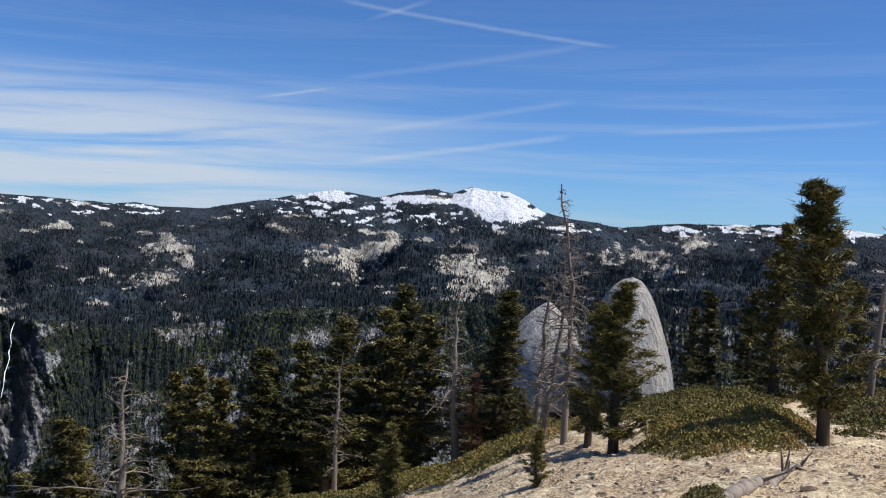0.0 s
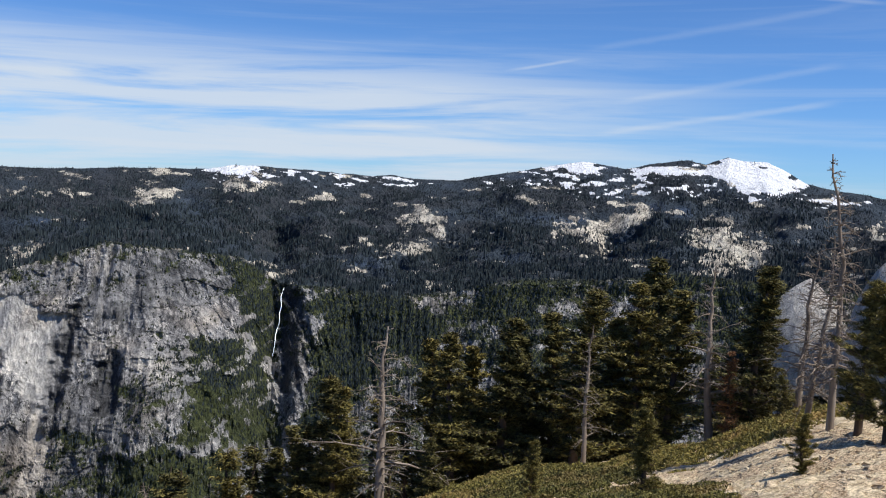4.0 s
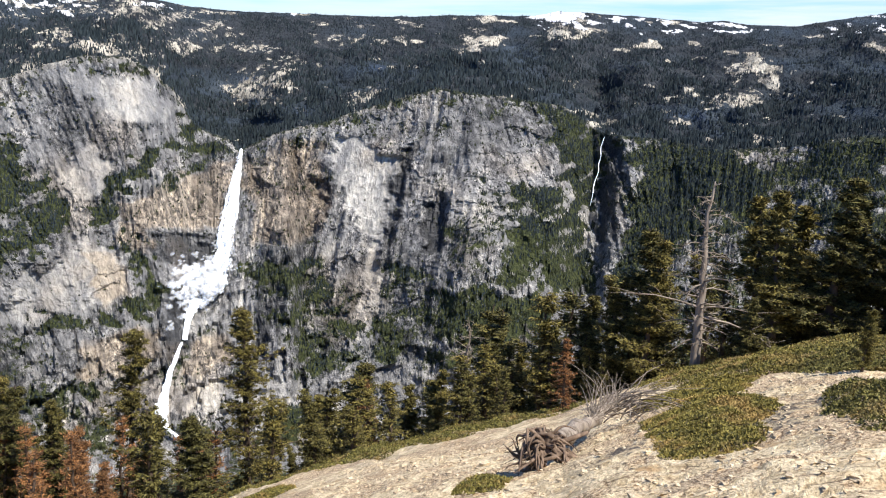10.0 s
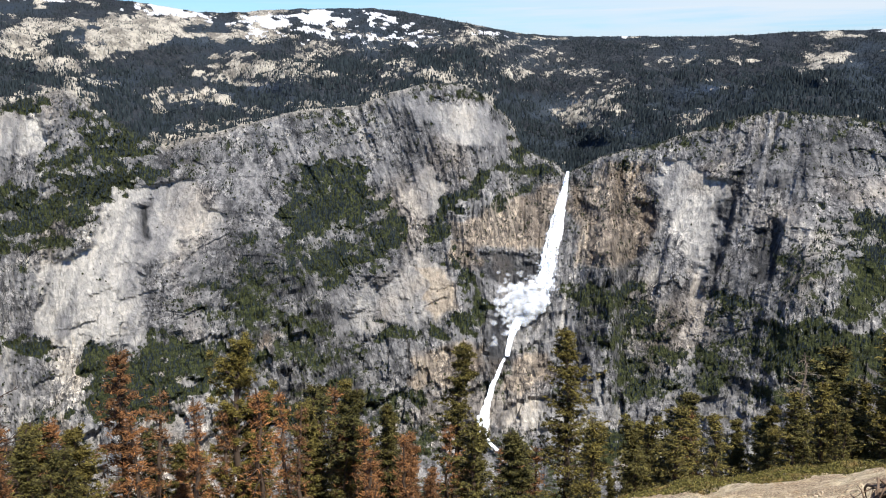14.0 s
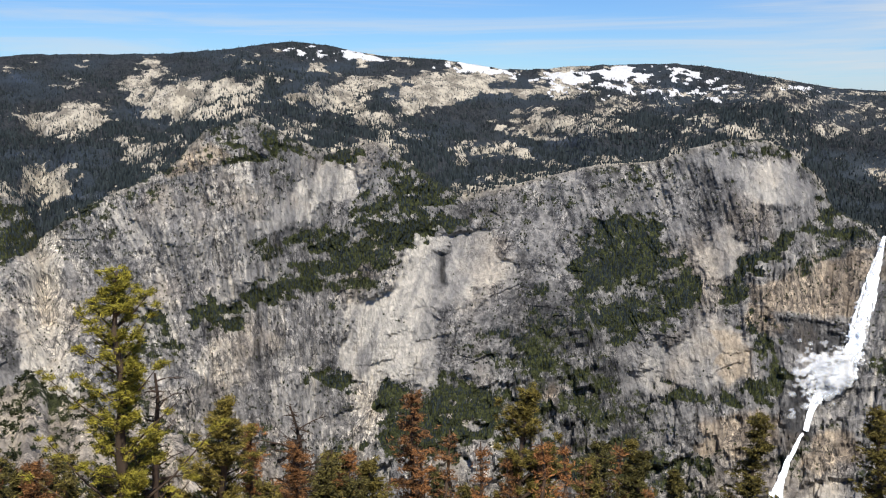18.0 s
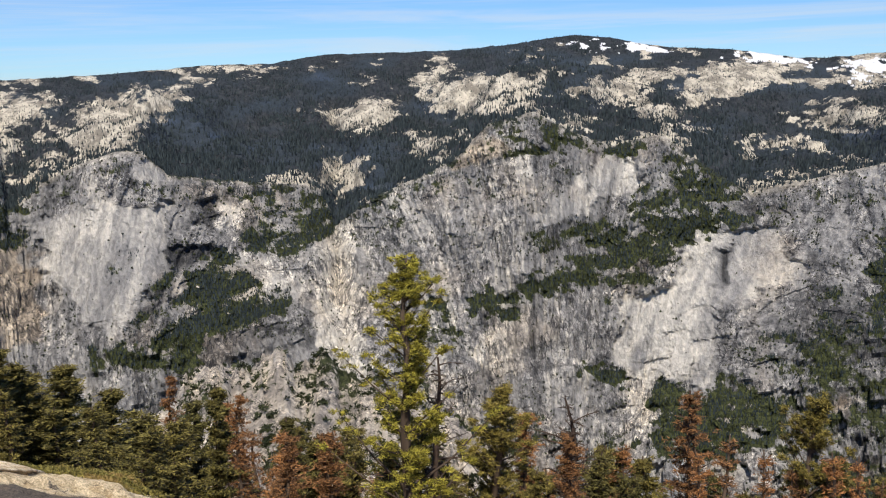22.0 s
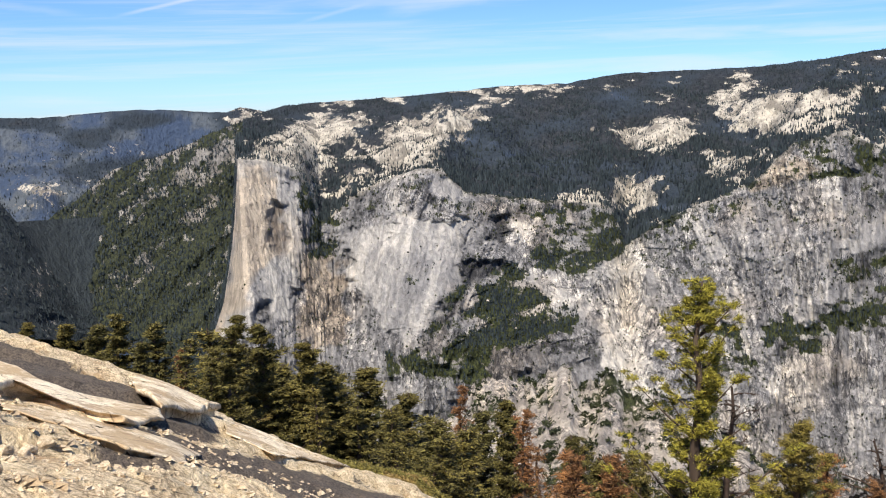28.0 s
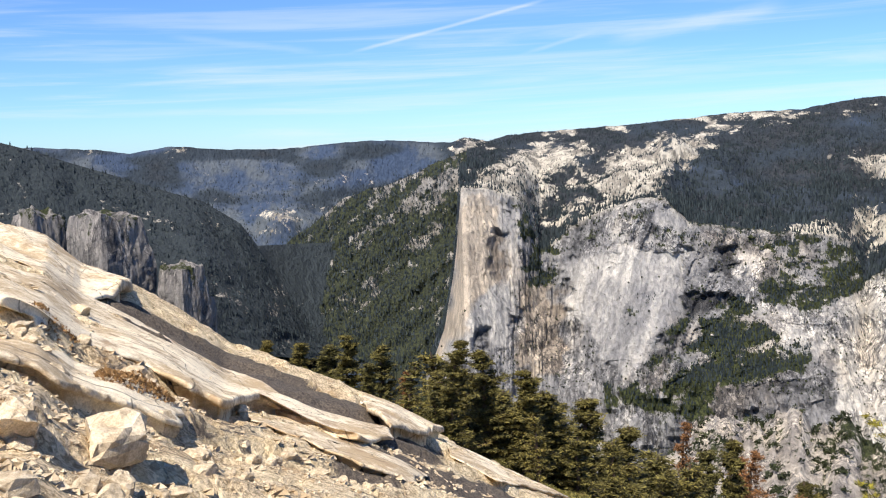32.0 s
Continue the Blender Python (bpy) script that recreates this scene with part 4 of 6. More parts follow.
def build_land():
    yaw, r, t, kind = land(-33.0, 147.0, 0.09)
    z = EYE + r * t
    s = yaw * 58.0
    elev = np.degrees(np.arctan(t))
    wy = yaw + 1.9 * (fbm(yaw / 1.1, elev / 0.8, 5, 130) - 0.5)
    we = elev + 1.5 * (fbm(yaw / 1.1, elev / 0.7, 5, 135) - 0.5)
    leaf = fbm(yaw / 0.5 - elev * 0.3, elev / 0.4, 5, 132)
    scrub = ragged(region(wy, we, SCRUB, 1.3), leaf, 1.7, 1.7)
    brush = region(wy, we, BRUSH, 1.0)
    # one dark mask for wall streaks and for the shade in recesses
    darkened = region(0.5 * (yaw + wy) + 0.4 * (fbm(s / 20, z / 60, 3, 140) - 0.5), we, DARK, 0.4)
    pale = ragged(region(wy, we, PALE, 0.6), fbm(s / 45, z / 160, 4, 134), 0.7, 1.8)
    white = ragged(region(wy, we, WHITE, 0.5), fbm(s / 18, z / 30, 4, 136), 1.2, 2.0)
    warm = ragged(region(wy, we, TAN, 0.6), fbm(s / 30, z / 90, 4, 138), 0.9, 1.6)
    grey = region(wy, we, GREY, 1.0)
    cliff = ramp(kind, 4.3, 5.35, 5.95, 6.06)
    # buttresses, leaning facets, cracks and ledges push the wall out and in
    lean = s + 0.4 * z * np.sin(yaw / 5.0)
    rib = 1 - np.abs(2 * fbm(lean / 26, z / 190, 3, 7) - 1)
    flute = 34 * (1 - 2 * np.abs(fbm((s + 0.15 * z) / 40, z / 900, 3, 17) - 0.5) - 0.5) * ramp(yaw, 29, 32, 44, 46)
    push = 120 * (fbm(lean / 260, z / 800, 3, 1) - 0.5) + 9 * facets(lean / 100, z / 220, 5) + 40 * (fbm(lean / 90, z / 240, 3, 6) - 0.5) + 9 * facets(lean / 36, z / 90, 9) + 24 * (rib - 0.5) + flute
    push += 6 * facets(lean / 15, z / 36, 13) + 4 * (vnoise(s / 7, z / 7, 14) - 0.5) + 40 * (fbm(s / 260, z / 60 + s / 500, 3, 20) - 0.5)
    r = r - push * cliff * (1 - 0.65 * np.clip(pale, 0, 1)) + (28 * darkened + 7 * scrub) * cliff
    # broken ledges under the great wall
    steps = ramp(kind, 4.0, 4.2, 4.5, 5.35)
    r = r - steps * (35 * facets(s / 70, z / 40 + s / 200, 52) + 14 * facets(s / 24, z / 16, 54) + 60 * (fbm(s / 120, z / 120, 4, 56) - 0.5))
    spur = ramp(kind, 0.2, 0.9, 1.3, 1.9)
    t = t + spur * (0.05 * (fbm(yaw / 1.3, kind * 6, 4, 30) - 0.5) + 0.012 * facets(yaw * 1.6, kind * 14, 33))
    # rolling hills above the rim, quiet at the skyline itself
    hill = ramp(kind, 6.02, 6.3, 7.25, 7.85)
    t = t + hill * (0.075 * (fbm(yaw / 5.0, kind * 2.3, 3, 40) - 0.5) + 0.022 * (fbm(yaw / 1.3, kind * 7, 3, 44) - 0.5))
    t = t + ramp(kind, 7.0, 8.0, 8.0, 9.0) * 0.0022 * (fbm(yaw * 1.6, kind, 3, 48) - 0.5)
    z = EYE + r * t
    elev = np.degrees(np.arctan(t))
    we = elev + 0.9 * (fbm(yaw / 1.0, elev / 0.3, 5, 145) - 0.5)
    wy = yaw + 2.0 * (fbm(yaw / 1.0, elev / 0.4, 5, 150) - 0.5)
    strata = fbm(yaw / 0.6 + elev * 0.8, elev / 0.25, 5, 152)
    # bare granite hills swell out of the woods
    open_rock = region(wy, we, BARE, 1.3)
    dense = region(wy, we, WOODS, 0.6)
    up = np.clip((kind - 6.1) / 0.3, 0, 1) * ramp(kind, 6, 6.1, 7.9, 8.0)
    r = r - up * (40 * region(yaw, elev, BARE, 1.6) + 45 * (fbm(yaw / 1.8, elev / 0.7, 3, 147) - 0.5) * (yaw < 112))
    z = EYE + r * t
    bare = np.clip(open_rock * 0.9 + 1.3 * (strata - 0.5) * np.clip(open_rock * 4, 0, 1), 0, 0.95) * np.clip(open_rock * 5, 0, 1)
    slabby = ramp(yaw, 36, 44, 80, 92) * ramp(elev, -9, -5, 0, 1.2)
    airy = ramp(yaw, 38, 48, 110, 114) * (1 - dense)
    specks = np.clip((fbm(yaw / 1.3, elev / 0.35, 5, 155) - 0.60 + 0.03 * slabby + (0.03 + 0.05 * ramp(yaw, 58, 64, 200, 201)) * airy) * (4.0 + 2 * slabby), 0, 0.75) * (1 - dense)
    bare = np.maximum(bare, specks) * (1 - 0.35 * ramp(yaw, 34, 40, 58, 63))
    brow = ramp(kind, 5.9, 6.0, 6.10, 6.3) * ramp(yaw, 44, 50, 112, 114) * np.clip((fbm(yaw / 1.2, elev / 0.6, 4, 157) - 0.42) * 5, 0, 0.85) * (1 - dense)
    bare = np.maximum(bare, brow)
    grain = fbm(yaw / 0.4, elev / 0.13, 5, 158)
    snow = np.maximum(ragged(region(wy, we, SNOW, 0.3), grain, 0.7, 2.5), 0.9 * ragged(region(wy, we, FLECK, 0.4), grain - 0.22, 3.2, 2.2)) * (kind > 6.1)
    high = np.clip((kind - 5.97) / 0.06, 0, 1)
    woods = np.clip(1.0 - bare, 0, 1)
    east = ramp(yaw, -60, -50, 21.0, 23.5)
    patchy = fbm(s / 70, z / 28 + s / 200, 5, 60) - 0.5
    wall = np.maximum(scrub * 0.74, 0.10 + 0.40 * east + 0.36 * brush) + patchy * (0.85 + 0.6 * brush + 0.5 * scrub)
    # brush and stunted trees thicken towards the brow
    wall = wall - 0.35 * np.maximum(pale, white) + 0.27 * ramp(kind, 5.5, 5.97, 6.0, 6.1) * ramp(yaw, 20, 28, 112, 114) * (leaf > 0.42)
    low = 0.30 + 0.2 * brush + 1.2 * (fbm(s / 120, z / 40 + s / 300, 5, 62) - 0.5) + 0.2 * east
    low = np.maximum(low, scrub * 0.76 + 0.9 * patchy) - 0.35 * np.maximum(np.maximum(pale, white), warm)
    blend = np.clip((kind - 4.75) / 0.5, 0, 1)
    veg = (low * (1 - blend) + wall * blend) * (1 - high) + woods * high
    veg = np.where(kind < 4, 0.7, veg)
    veg = np.where(kind < 2, 0.42 + 0.6 * (fbm(s / 40, kind * 8, 3, 63) - 0.5), veg)
    veg = np.where((yaw > 116.2) & (kind > 2), np.clip(0.95 - 0.9 * np.clip(fbm(yaw / 1.6, elev / 0.35, 4, 66) - 0.45, 0, 1), 0, 1) * (1 - 0.6 * open_rock), veg)
    tone = 0.41 + 0.08 * ramp(yaw, 60, 72, 90, 96) + 0.05 * ramp(yaw, 78, 82, 90, 96) + 0.03 * ramp(yaw, 90, 96, 200, 201) + 0.66 * (fbm(lean / 90, z / 300, 4, 70) - 0.5) + 0.40 * (fbm(lean / 24, z / 160, 3, 72) - 0.5)
    tone = tone + (0.18 * facets(lean / 40, z / 95, 73) + 0.20 * facets(lean / 15, z / 34, 75) + 0.30 * (fbm(s / 9, z / 9, 2, 77) - 0.5)) * (1 - 0.5 * pale)
    # the streaks and the recess shade are both put into the rock tone
    tone = tone + 0.26 * pale - 0.10 * brush - 0.13 * grey + 0.6 * white + 0.05 * warm - 0.55 * darkened * np.clip(fbm(s / 8, z / 150, 3, 76) * 2.2 - 0.1, 0, 1)
    # western uplands get a high tone, which picks the painted haze blue
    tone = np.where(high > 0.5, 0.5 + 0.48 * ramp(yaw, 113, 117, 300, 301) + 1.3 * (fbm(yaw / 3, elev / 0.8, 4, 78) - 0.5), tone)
    x, y = polar(yaw, r)
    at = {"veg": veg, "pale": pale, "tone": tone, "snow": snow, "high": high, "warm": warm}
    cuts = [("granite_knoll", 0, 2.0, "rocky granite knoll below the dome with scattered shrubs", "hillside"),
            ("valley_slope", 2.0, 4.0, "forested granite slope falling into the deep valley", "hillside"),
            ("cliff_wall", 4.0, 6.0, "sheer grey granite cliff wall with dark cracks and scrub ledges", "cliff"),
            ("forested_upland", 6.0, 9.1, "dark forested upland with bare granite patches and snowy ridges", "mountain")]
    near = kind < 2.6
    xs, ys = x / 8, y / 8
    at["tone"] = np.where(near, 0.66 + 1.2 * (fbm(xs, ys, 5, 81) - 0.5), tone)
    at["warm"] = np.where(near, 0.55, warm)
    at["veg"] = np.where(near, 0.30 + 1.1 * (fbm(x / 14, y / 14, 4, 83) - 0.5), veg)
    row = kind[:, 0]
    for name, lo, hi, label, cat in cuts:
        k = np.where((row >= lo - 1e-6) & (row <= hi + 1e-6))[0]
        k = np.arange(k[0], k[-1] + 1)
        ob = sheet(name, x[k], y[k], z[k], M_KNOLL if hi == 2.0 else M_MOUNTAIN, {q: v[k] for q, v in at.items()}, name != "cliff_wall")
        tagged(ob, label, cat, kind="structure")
    return yaw, r, z, kind, veg, snow, elev, pale


LAND = build_land()


def build_back():
    """Plain hills that close the place behind the camera."""
    yaw = np.arange(147.0, 327.01, 1.5)
    rr = np.array([120, 300, 700, 1500, 2600, 3600, 4600, 4900.0])[:, None]
    rise = np.array([0, -10, -60, -120, -60, 60, 150, -100.0])[:, None]
    z120 = dome_ground(yaw, 120.0)[None]
    fade = np.array([1, 0.7, 0.2, 0, 0, 0, 0, 0.0])[:, None]
    z = z120 * fade + rise + 60 * (fbm(yaw / 14 + 0 * rr, rr / 900, 3, 80) - 0.5) * (rr > 200)
    x, y = polar(yaw[None] + 0 * rr, rr + 0 * yaw)
    one = np.ones_like(z)
    ob = sheet("distant_hills", x, y, z, M_MOUNTAIN, {"veg": one * 0.9, "pale": one * 0, "tone": one * 0.4, "snow": one * 0, "high": one})
    tagged(ob, "dark forested hills behind the granite dome", "hill", kind="structure")


build_back()


def ground_height(yaw, r):
    """The dome's surface with its sheets of granite, hollows and grit."""
    yaw, r = np.asarray(yaw, float), np.asarray(r, float)
    x, y = polar(yaw, r)
    z = dome_ground(yaw, r)
    near = np.clip(r / 3, 0, 1)
    z = z + near * (0.30 * (fbm(x / 5, y / 5, 4, 90) - 0.5) + 0.16 * (fbm(x / 1.1, y / 1.1, 3, 94) - 0.5))
    plates = np.floor(5 * fbm((0.8 * x + 0.5 * y) / 1.1, (0.9 * y - 0.45 * x) / 0.6, 3, 95))
    z = z + near * 0.05 * (plates - 2.5)
    # exfoliating sheets: broken steps that follow the slope
    sheets = (0.5 * x + 0.9 * y) / 2.6 + 1.6 * fbm(x / 6, y / 6, 3, 98)
    saw = sheets - np.floor(sheets)
    z = z + near * 0.20 * (np.minimum(saw / 0.93, (1 - saw) / 0.07) - 0.5) * np.clip(fbm(x / 8, y / 8, 2, 99) * 4 - 1.2, 0, 1)
    return z - 1.2 * np.clip((r - 100) / 20, 0, 1)


def build_ground():
    yaw = np.concatenate([np.arange(-40.0, -30.0, 1.0), np.arange(-30.0, 48.0, 0.2), np.arange(48.0, 98.0, 1.0), np.arange(98.0, 146.0, 0.2), np.arange(146.0, 320.01, 2.0)])
    rr = np.concatenate([np.linspace(0.0, 3.9, 12), 4.0 * (10.0 ** np.linspace(0, 1, 250)), np.linspace(41, 120, 20)])
    a, r = np.meshgrid(yaw, rr)
    x, y = polar(a, r)
    z = ground_height(a, r)
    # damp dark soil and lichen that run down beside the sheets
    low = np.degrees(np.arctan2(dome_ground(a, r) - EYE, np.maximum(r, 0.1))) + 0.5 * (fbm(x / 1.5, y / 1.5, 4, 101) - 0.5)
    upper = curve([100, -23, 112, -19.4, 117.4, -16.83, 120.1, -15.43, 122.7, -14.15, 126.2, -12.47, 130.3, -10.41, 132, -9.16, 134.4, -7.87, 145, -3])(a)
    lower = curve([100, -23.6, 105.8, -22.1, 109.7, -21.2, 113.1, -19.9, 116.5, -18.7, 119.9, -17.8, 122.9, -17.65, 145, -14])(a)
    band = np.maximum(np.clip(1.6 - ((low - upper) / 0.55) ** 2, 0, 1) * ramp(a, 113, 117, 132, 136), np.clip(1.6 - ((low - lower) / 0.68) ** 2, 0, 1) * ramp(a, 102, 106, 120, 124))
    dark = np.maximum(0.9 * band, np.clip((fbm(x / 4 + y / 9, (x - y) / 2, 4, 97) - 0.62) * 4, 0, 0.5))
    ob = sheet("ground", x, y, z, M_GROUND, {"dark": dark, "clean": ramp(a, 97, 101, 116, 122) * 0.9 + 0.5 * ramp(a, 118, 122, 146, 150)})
    tagged(ob, "sunlit buff granite slabs with gravelly sand", "ground", kind="structure")


build_ground()


def ground_at(yaw, r):
    return float(ground_height(np.array(yaw, float), np.array(float(r))))


# ---- conifers ----
def part(name, mesh, parent, label=""):
    ob = new(name, mesh)
    ob.parent = parent
    if label:
        tagged(ob, label)
    return ob


def tube(path, radii, sides=6):
    """Rings along a path; points and quads."""
    path, radii = np.asarray(path, float), np.asarray(radii, float)
    a = np.linspace(0, 2 * np.pi, sides, endpoint=False)
    d = np.gradient(path, axis=0)
    d /= np.linalg.norm(d, axis=1)[:, None] + 1e-9
    ref = np.where(np.abs(d[:, 2:3]) > 0.9, [[1.0, 0, 0]], [[0, 0, 1.0]])
    u = np.cross(d, ref)
    u /= np.linalg.norm(u, axis=1)[:, None] + 1e-9
    v = np.cross(d, u)
    ring = path[:, None] + radii[:, None, None] * (u[:, None] * np.cos(a)[None, :, None] + v[:, None] * np.sin(a)[None, :, None])
    n = len(path)
    i = np.arange(n * sides).reshape(n, sides)
    j = np.roll(i, -1, 1)
    quads = np.stack([i[:-1], j[:-1], j[1:], i[1:]], -1).reshape(-1, 4)
    return ring.reshape(-1, 3), quads


def join(pieces):
    co, faces, at = [], [], 0
    for c, f in pieces:
        co.append(c), faces.append(f + at)
        at += len(c)
    return np.concatenate(co), np.concatenate(faces)


def tufts(rng, centers, dirs, size, count, spread, slim):
    """Sprays of slender needles: count triangles round each centre."""
    n = len(centers)
    c = np.repeat(centers, count, 0) + rng.normal(size=(n * count, 3)) * size * [0.5, 0.5, 0.3]
    d = np.repeat(dirs, count, 0) + spread * rng.normal(size=(n * count, 3))
    d /= np.linalg.norm(d, axis=1)[:, None] + 1e-9
    side = np.cross(d, rng.normal(size=d.shape))
    side /= np.linalg.norm(side, axis=1)[:, None] + 1e-9
    length = size * rng.uniform(0.6, 1.3, (n * count, 1))
    wide = length * slim * rng.uniform(0.7, 1.3, (n * count, 1))
    back = c - d * length * 0.25
    co = np.stack([back - side * wide, back + side * wide, c + d * length], 1).reshape(-1, 3)
    return co, np.arange(len(co)).reshape(-1, 3)


def conifer(seed, kind, tall, plain=False):
    """A tree one metre high, to be scaled: trunk, branchwork and crown. tall: finer boughs for a big tree."""
    rng = np.random.RandomState(seed)
    full = seed >= 450
    top = new({"fir": "fir_tree", "pine": "pine_tree", "red": "dead_brown_fir", "snag": "dead_snag"}[kind])
    zs = np.linspace(0, 0.985, 14)
    sway = np.cumsum(rng.normal(size=(14, 2)), 0) * zs[:, None] * 0.010
    bend = np.concatenate([sway, zs[:, None]], 1)
    girth = {"fir": 0.017, "pine": 0.023 if tall else 0.019, "red": 0.015, "snag": 0.012 if full else 0.017}[kind] * (0.8 if tall else 1.0)
    co, q = tube(bend, girth * (1 - zs) ** 0.8 + 0.0018, 8)
    wood = M_BARK if kind != "snag" else M_DEAD if tall else M_SNAG
    part("trunk", raw_mesh("trunk", co, q, wood, True), top)
    limbs, cen, dirs = [], [], []
    whorls = {"fir": 25, "pine": 24, "red": 26, "snag": 44 if full else 30}[kind] + (10 if tall else 0) - (8 if plain else 0)
    low = {"fir": 0.06, "pine": 0.09 if tall else 0.13, "red": 0.1, "snag": 0.18}[kind]
    reach = {"fir": 0.18, "pine": 0.19, "red": 0.15, "snag": 0.16 if full else 0.23}[kind] * rng.uniform(0.85, 1.15) * (0.92 if tall else 1.0)
    shape = rng.uniform(0.72, 1.0)
    for k in range(whorls):
        h = low + (0.975 - low) * ((k + rng.rand() * 0.8) / whorls) ** 0.92
        f = (h - low) / (1 - low)
        lump = 0.5 + 0.8 * rng.rand()
        if kind == "pine":
            wide = reach * (1 - f) ** (0.62 if tall else 0.85) * (0.55 + 0.45 * min(1, f * 5)) * lump
        else:
            wide = (reach * (1 - f) ** shape * (0.7 + 0.3 * min(1, f * 6)) + 0.008) * lump
        base = np.array([np.interp(h, zs, bend[:, a]) for a in range(3)])
        hole = rng.rand() * 2 * np.pi
        for b in range(rng.randint(3, 6) if kind == "pine" else rng.randint(3, 5) if kind == "snag" else rng.randint(4, 7)):
            a = rng.rand() * 2 * np.pi
            length = wide * rng.uniform(0.45, 1.25)
            if abs((a - hole + np.pi) % (2 * np.pi) - np.pi) < 0.55:
                length *= 0.35
            if kind == "snag":
                length *= rng.choice([0.7, 1.0, 1.3] if full else [0.35, 0.7, 1.1])
            lift = {"fir": -0.25, "pine": 0.3, "red": -0.3, "snag": 0.05 if full else 0.2}[kind] + 0.5 * f + rng.normal() * 0.15
            u = np.linspace(0, 1, 4 if kind == "snag" else 3)
            droop = {"fir": 0.25, "pine": 0.35, "red": -0.1, "snag": -0.5 + 0.3 * rng.normal()}[kind]
            out = np.array([np.cos(a), np.sin(a)])
            wob = rng.normal(size=(len(u), 2)) * 0.06 * u[:, None]
            path = np.stack([base[0] + length * (u * out[0] + wob[:, 0]), base[1] + length * (u * out[1] + wob[:, 1]), base[2] + length * (lift * u + droop * u * u)], -1)
            if kind == "snag":
                fine = np.linspace(0, 1, 10)
                path = np.stack([np.interp(fine, u, path[:, c]) for c in range(3)], -1)
                u = fine
            if not plain or b % 2 == 0:
                limbs.append(tube(path, 0.0036 * (1 - 0.85 * u) * (0.5 + 5 * wide), 4 if kind == "snag" else 3))
            if kind == "snag":
                co, q = limbs.pop()
                for m in range(7):
                    node = int(round(9 * rng.uniform(0.3, 0.95)))
                    p = path[node]
                    e = p + length * 0.35 * (np.array([*out, 0.2]) * 0.5 + rng.normal(size=3) * 0.5)
                    twig, tq = tube([p, (p + e) / 2 + rng.normal(size=3) * length * 0.03, e], [0.0014, 0.0009, 0.0003], 3)
                    # each twig grows out of a corner of its branch, so that both are one mesh
                    q = np.concatenate([q, np.where(tq == 0, 4 * node, tq + len(co))])
                    co = np.concatenate([co, twig])
                part("branch", raw_mesh("branch", co, q, wood, True), top)
                continue
            steps = 3 if plain else 5 if kind != "pine" else 4
            for s in np.linspace(0.28, 1.0, steps) if kind != "pine" else (0.38, 0.6, 0.8, 0.95, 1.0):
                if kind == "pine" and rng.rand() < 0.3:
                    continue
                p = np.array([np.interp(s, u, path[:, c]) for c in range(3)])
                for side in (-1, 1):
                    off = np.array([-out[1], out[0], 0]) * side * length * 0.22 * (1.2 - s) * rng.uniform(0.5, 1.3)
                    cen.append(p + off + rng.normal(size=3) * 0.006)
                    dirs.append(np.array([*(out + 0.9 * side * np.array([-out[1], out[0]])), 0.1 if kind == "fir" else 0.6]))
    if kind != "snag":
        co, q = join(limbs)
        tagged(part("branchwork", raw_mesh("branchwork", co, q, wood, True), top), kind="stuff")
        cen, dirs = np.array(cen), np.array(dirs)
        if kind == "red":
            keep = rng.rand(len(cen)) < 0.42
            cen, dirs = cen[keep], dirs[keep]
        size = {"fir": 0.0165, "pine": 0.021, "red": 0.018}[kind] * (0.46 if tall else 1.0) * (1.3 if plain else 1.0)
        count = {"fir": 18, "pine": 36, "red": 14}[kind] * (1.5 if tall else 1.0) / (2 if plain else 1)
        count = int(count)
        co, q = tufts(rng, cen, dirs, size, count, {"fir": 0.9, "pine": 1.0, "red": 0.8}[kind], {"fir": 0.2, "pine": 0.10, "red": 0.15}[kind])
        part("crown", raw_mesh("crown", co, q, {"fir": M_FIR, "pine": M_PINE if seed >= 250 else M_OLIVE, "red": M_RED}[kind]), top)
    return top


TREE_LABEL = {"fir": ("dark green fir with drooping layered boughs", "fir tree"),
              "pine": ("olive-green pine with tufted needles and brown trunk", "pine tree"),
              "red": ("dying fir with rust-brown needles", "dead tree"),
              "snag": ("bare bleached dead tree with spiky branches", "dead tree")}


def plant(kind, places, variants, seed, plain=False):
    rng = random.Random(seed)
    made = {}
    for n, (yaw, r, height) in enumerate(places):
        x, y = polar(yaw, r)
        height = max(height, 1.0)
        wide = (height + 0.2) * rng.uniform(1.0, 1.35) * (1.5 if kind == "fir" and yaw > 100 else 1.15 if kind == "fir" and height < 9 else 1.35 if kind == "snag" and r == 38.0 else 0.95 if r == 28.7 else 1.2 if kind == "pine" and r < 30 else 1.0)
        m = pose(x, y, ground_at(yaw, r) - 0.2, rng.uniform(-2, 2), rng.uniform(-2, 2), rng.uniform(0, 360)) @ Matrix.Diagonal((wide, wide, height + 0.2, 1))
        key = (n % variants, height > 11)
        if key in made:
            ob = copy_thing(made[key], Matrix())
        else:
            ob = made[key] = conifer(seed + 10 * key[0] + key[1], kind, key[1], plain)
        ob.matrix_basis = m
        tagged(ob, *TREE_LABEL[kind], group="trees on the slope")


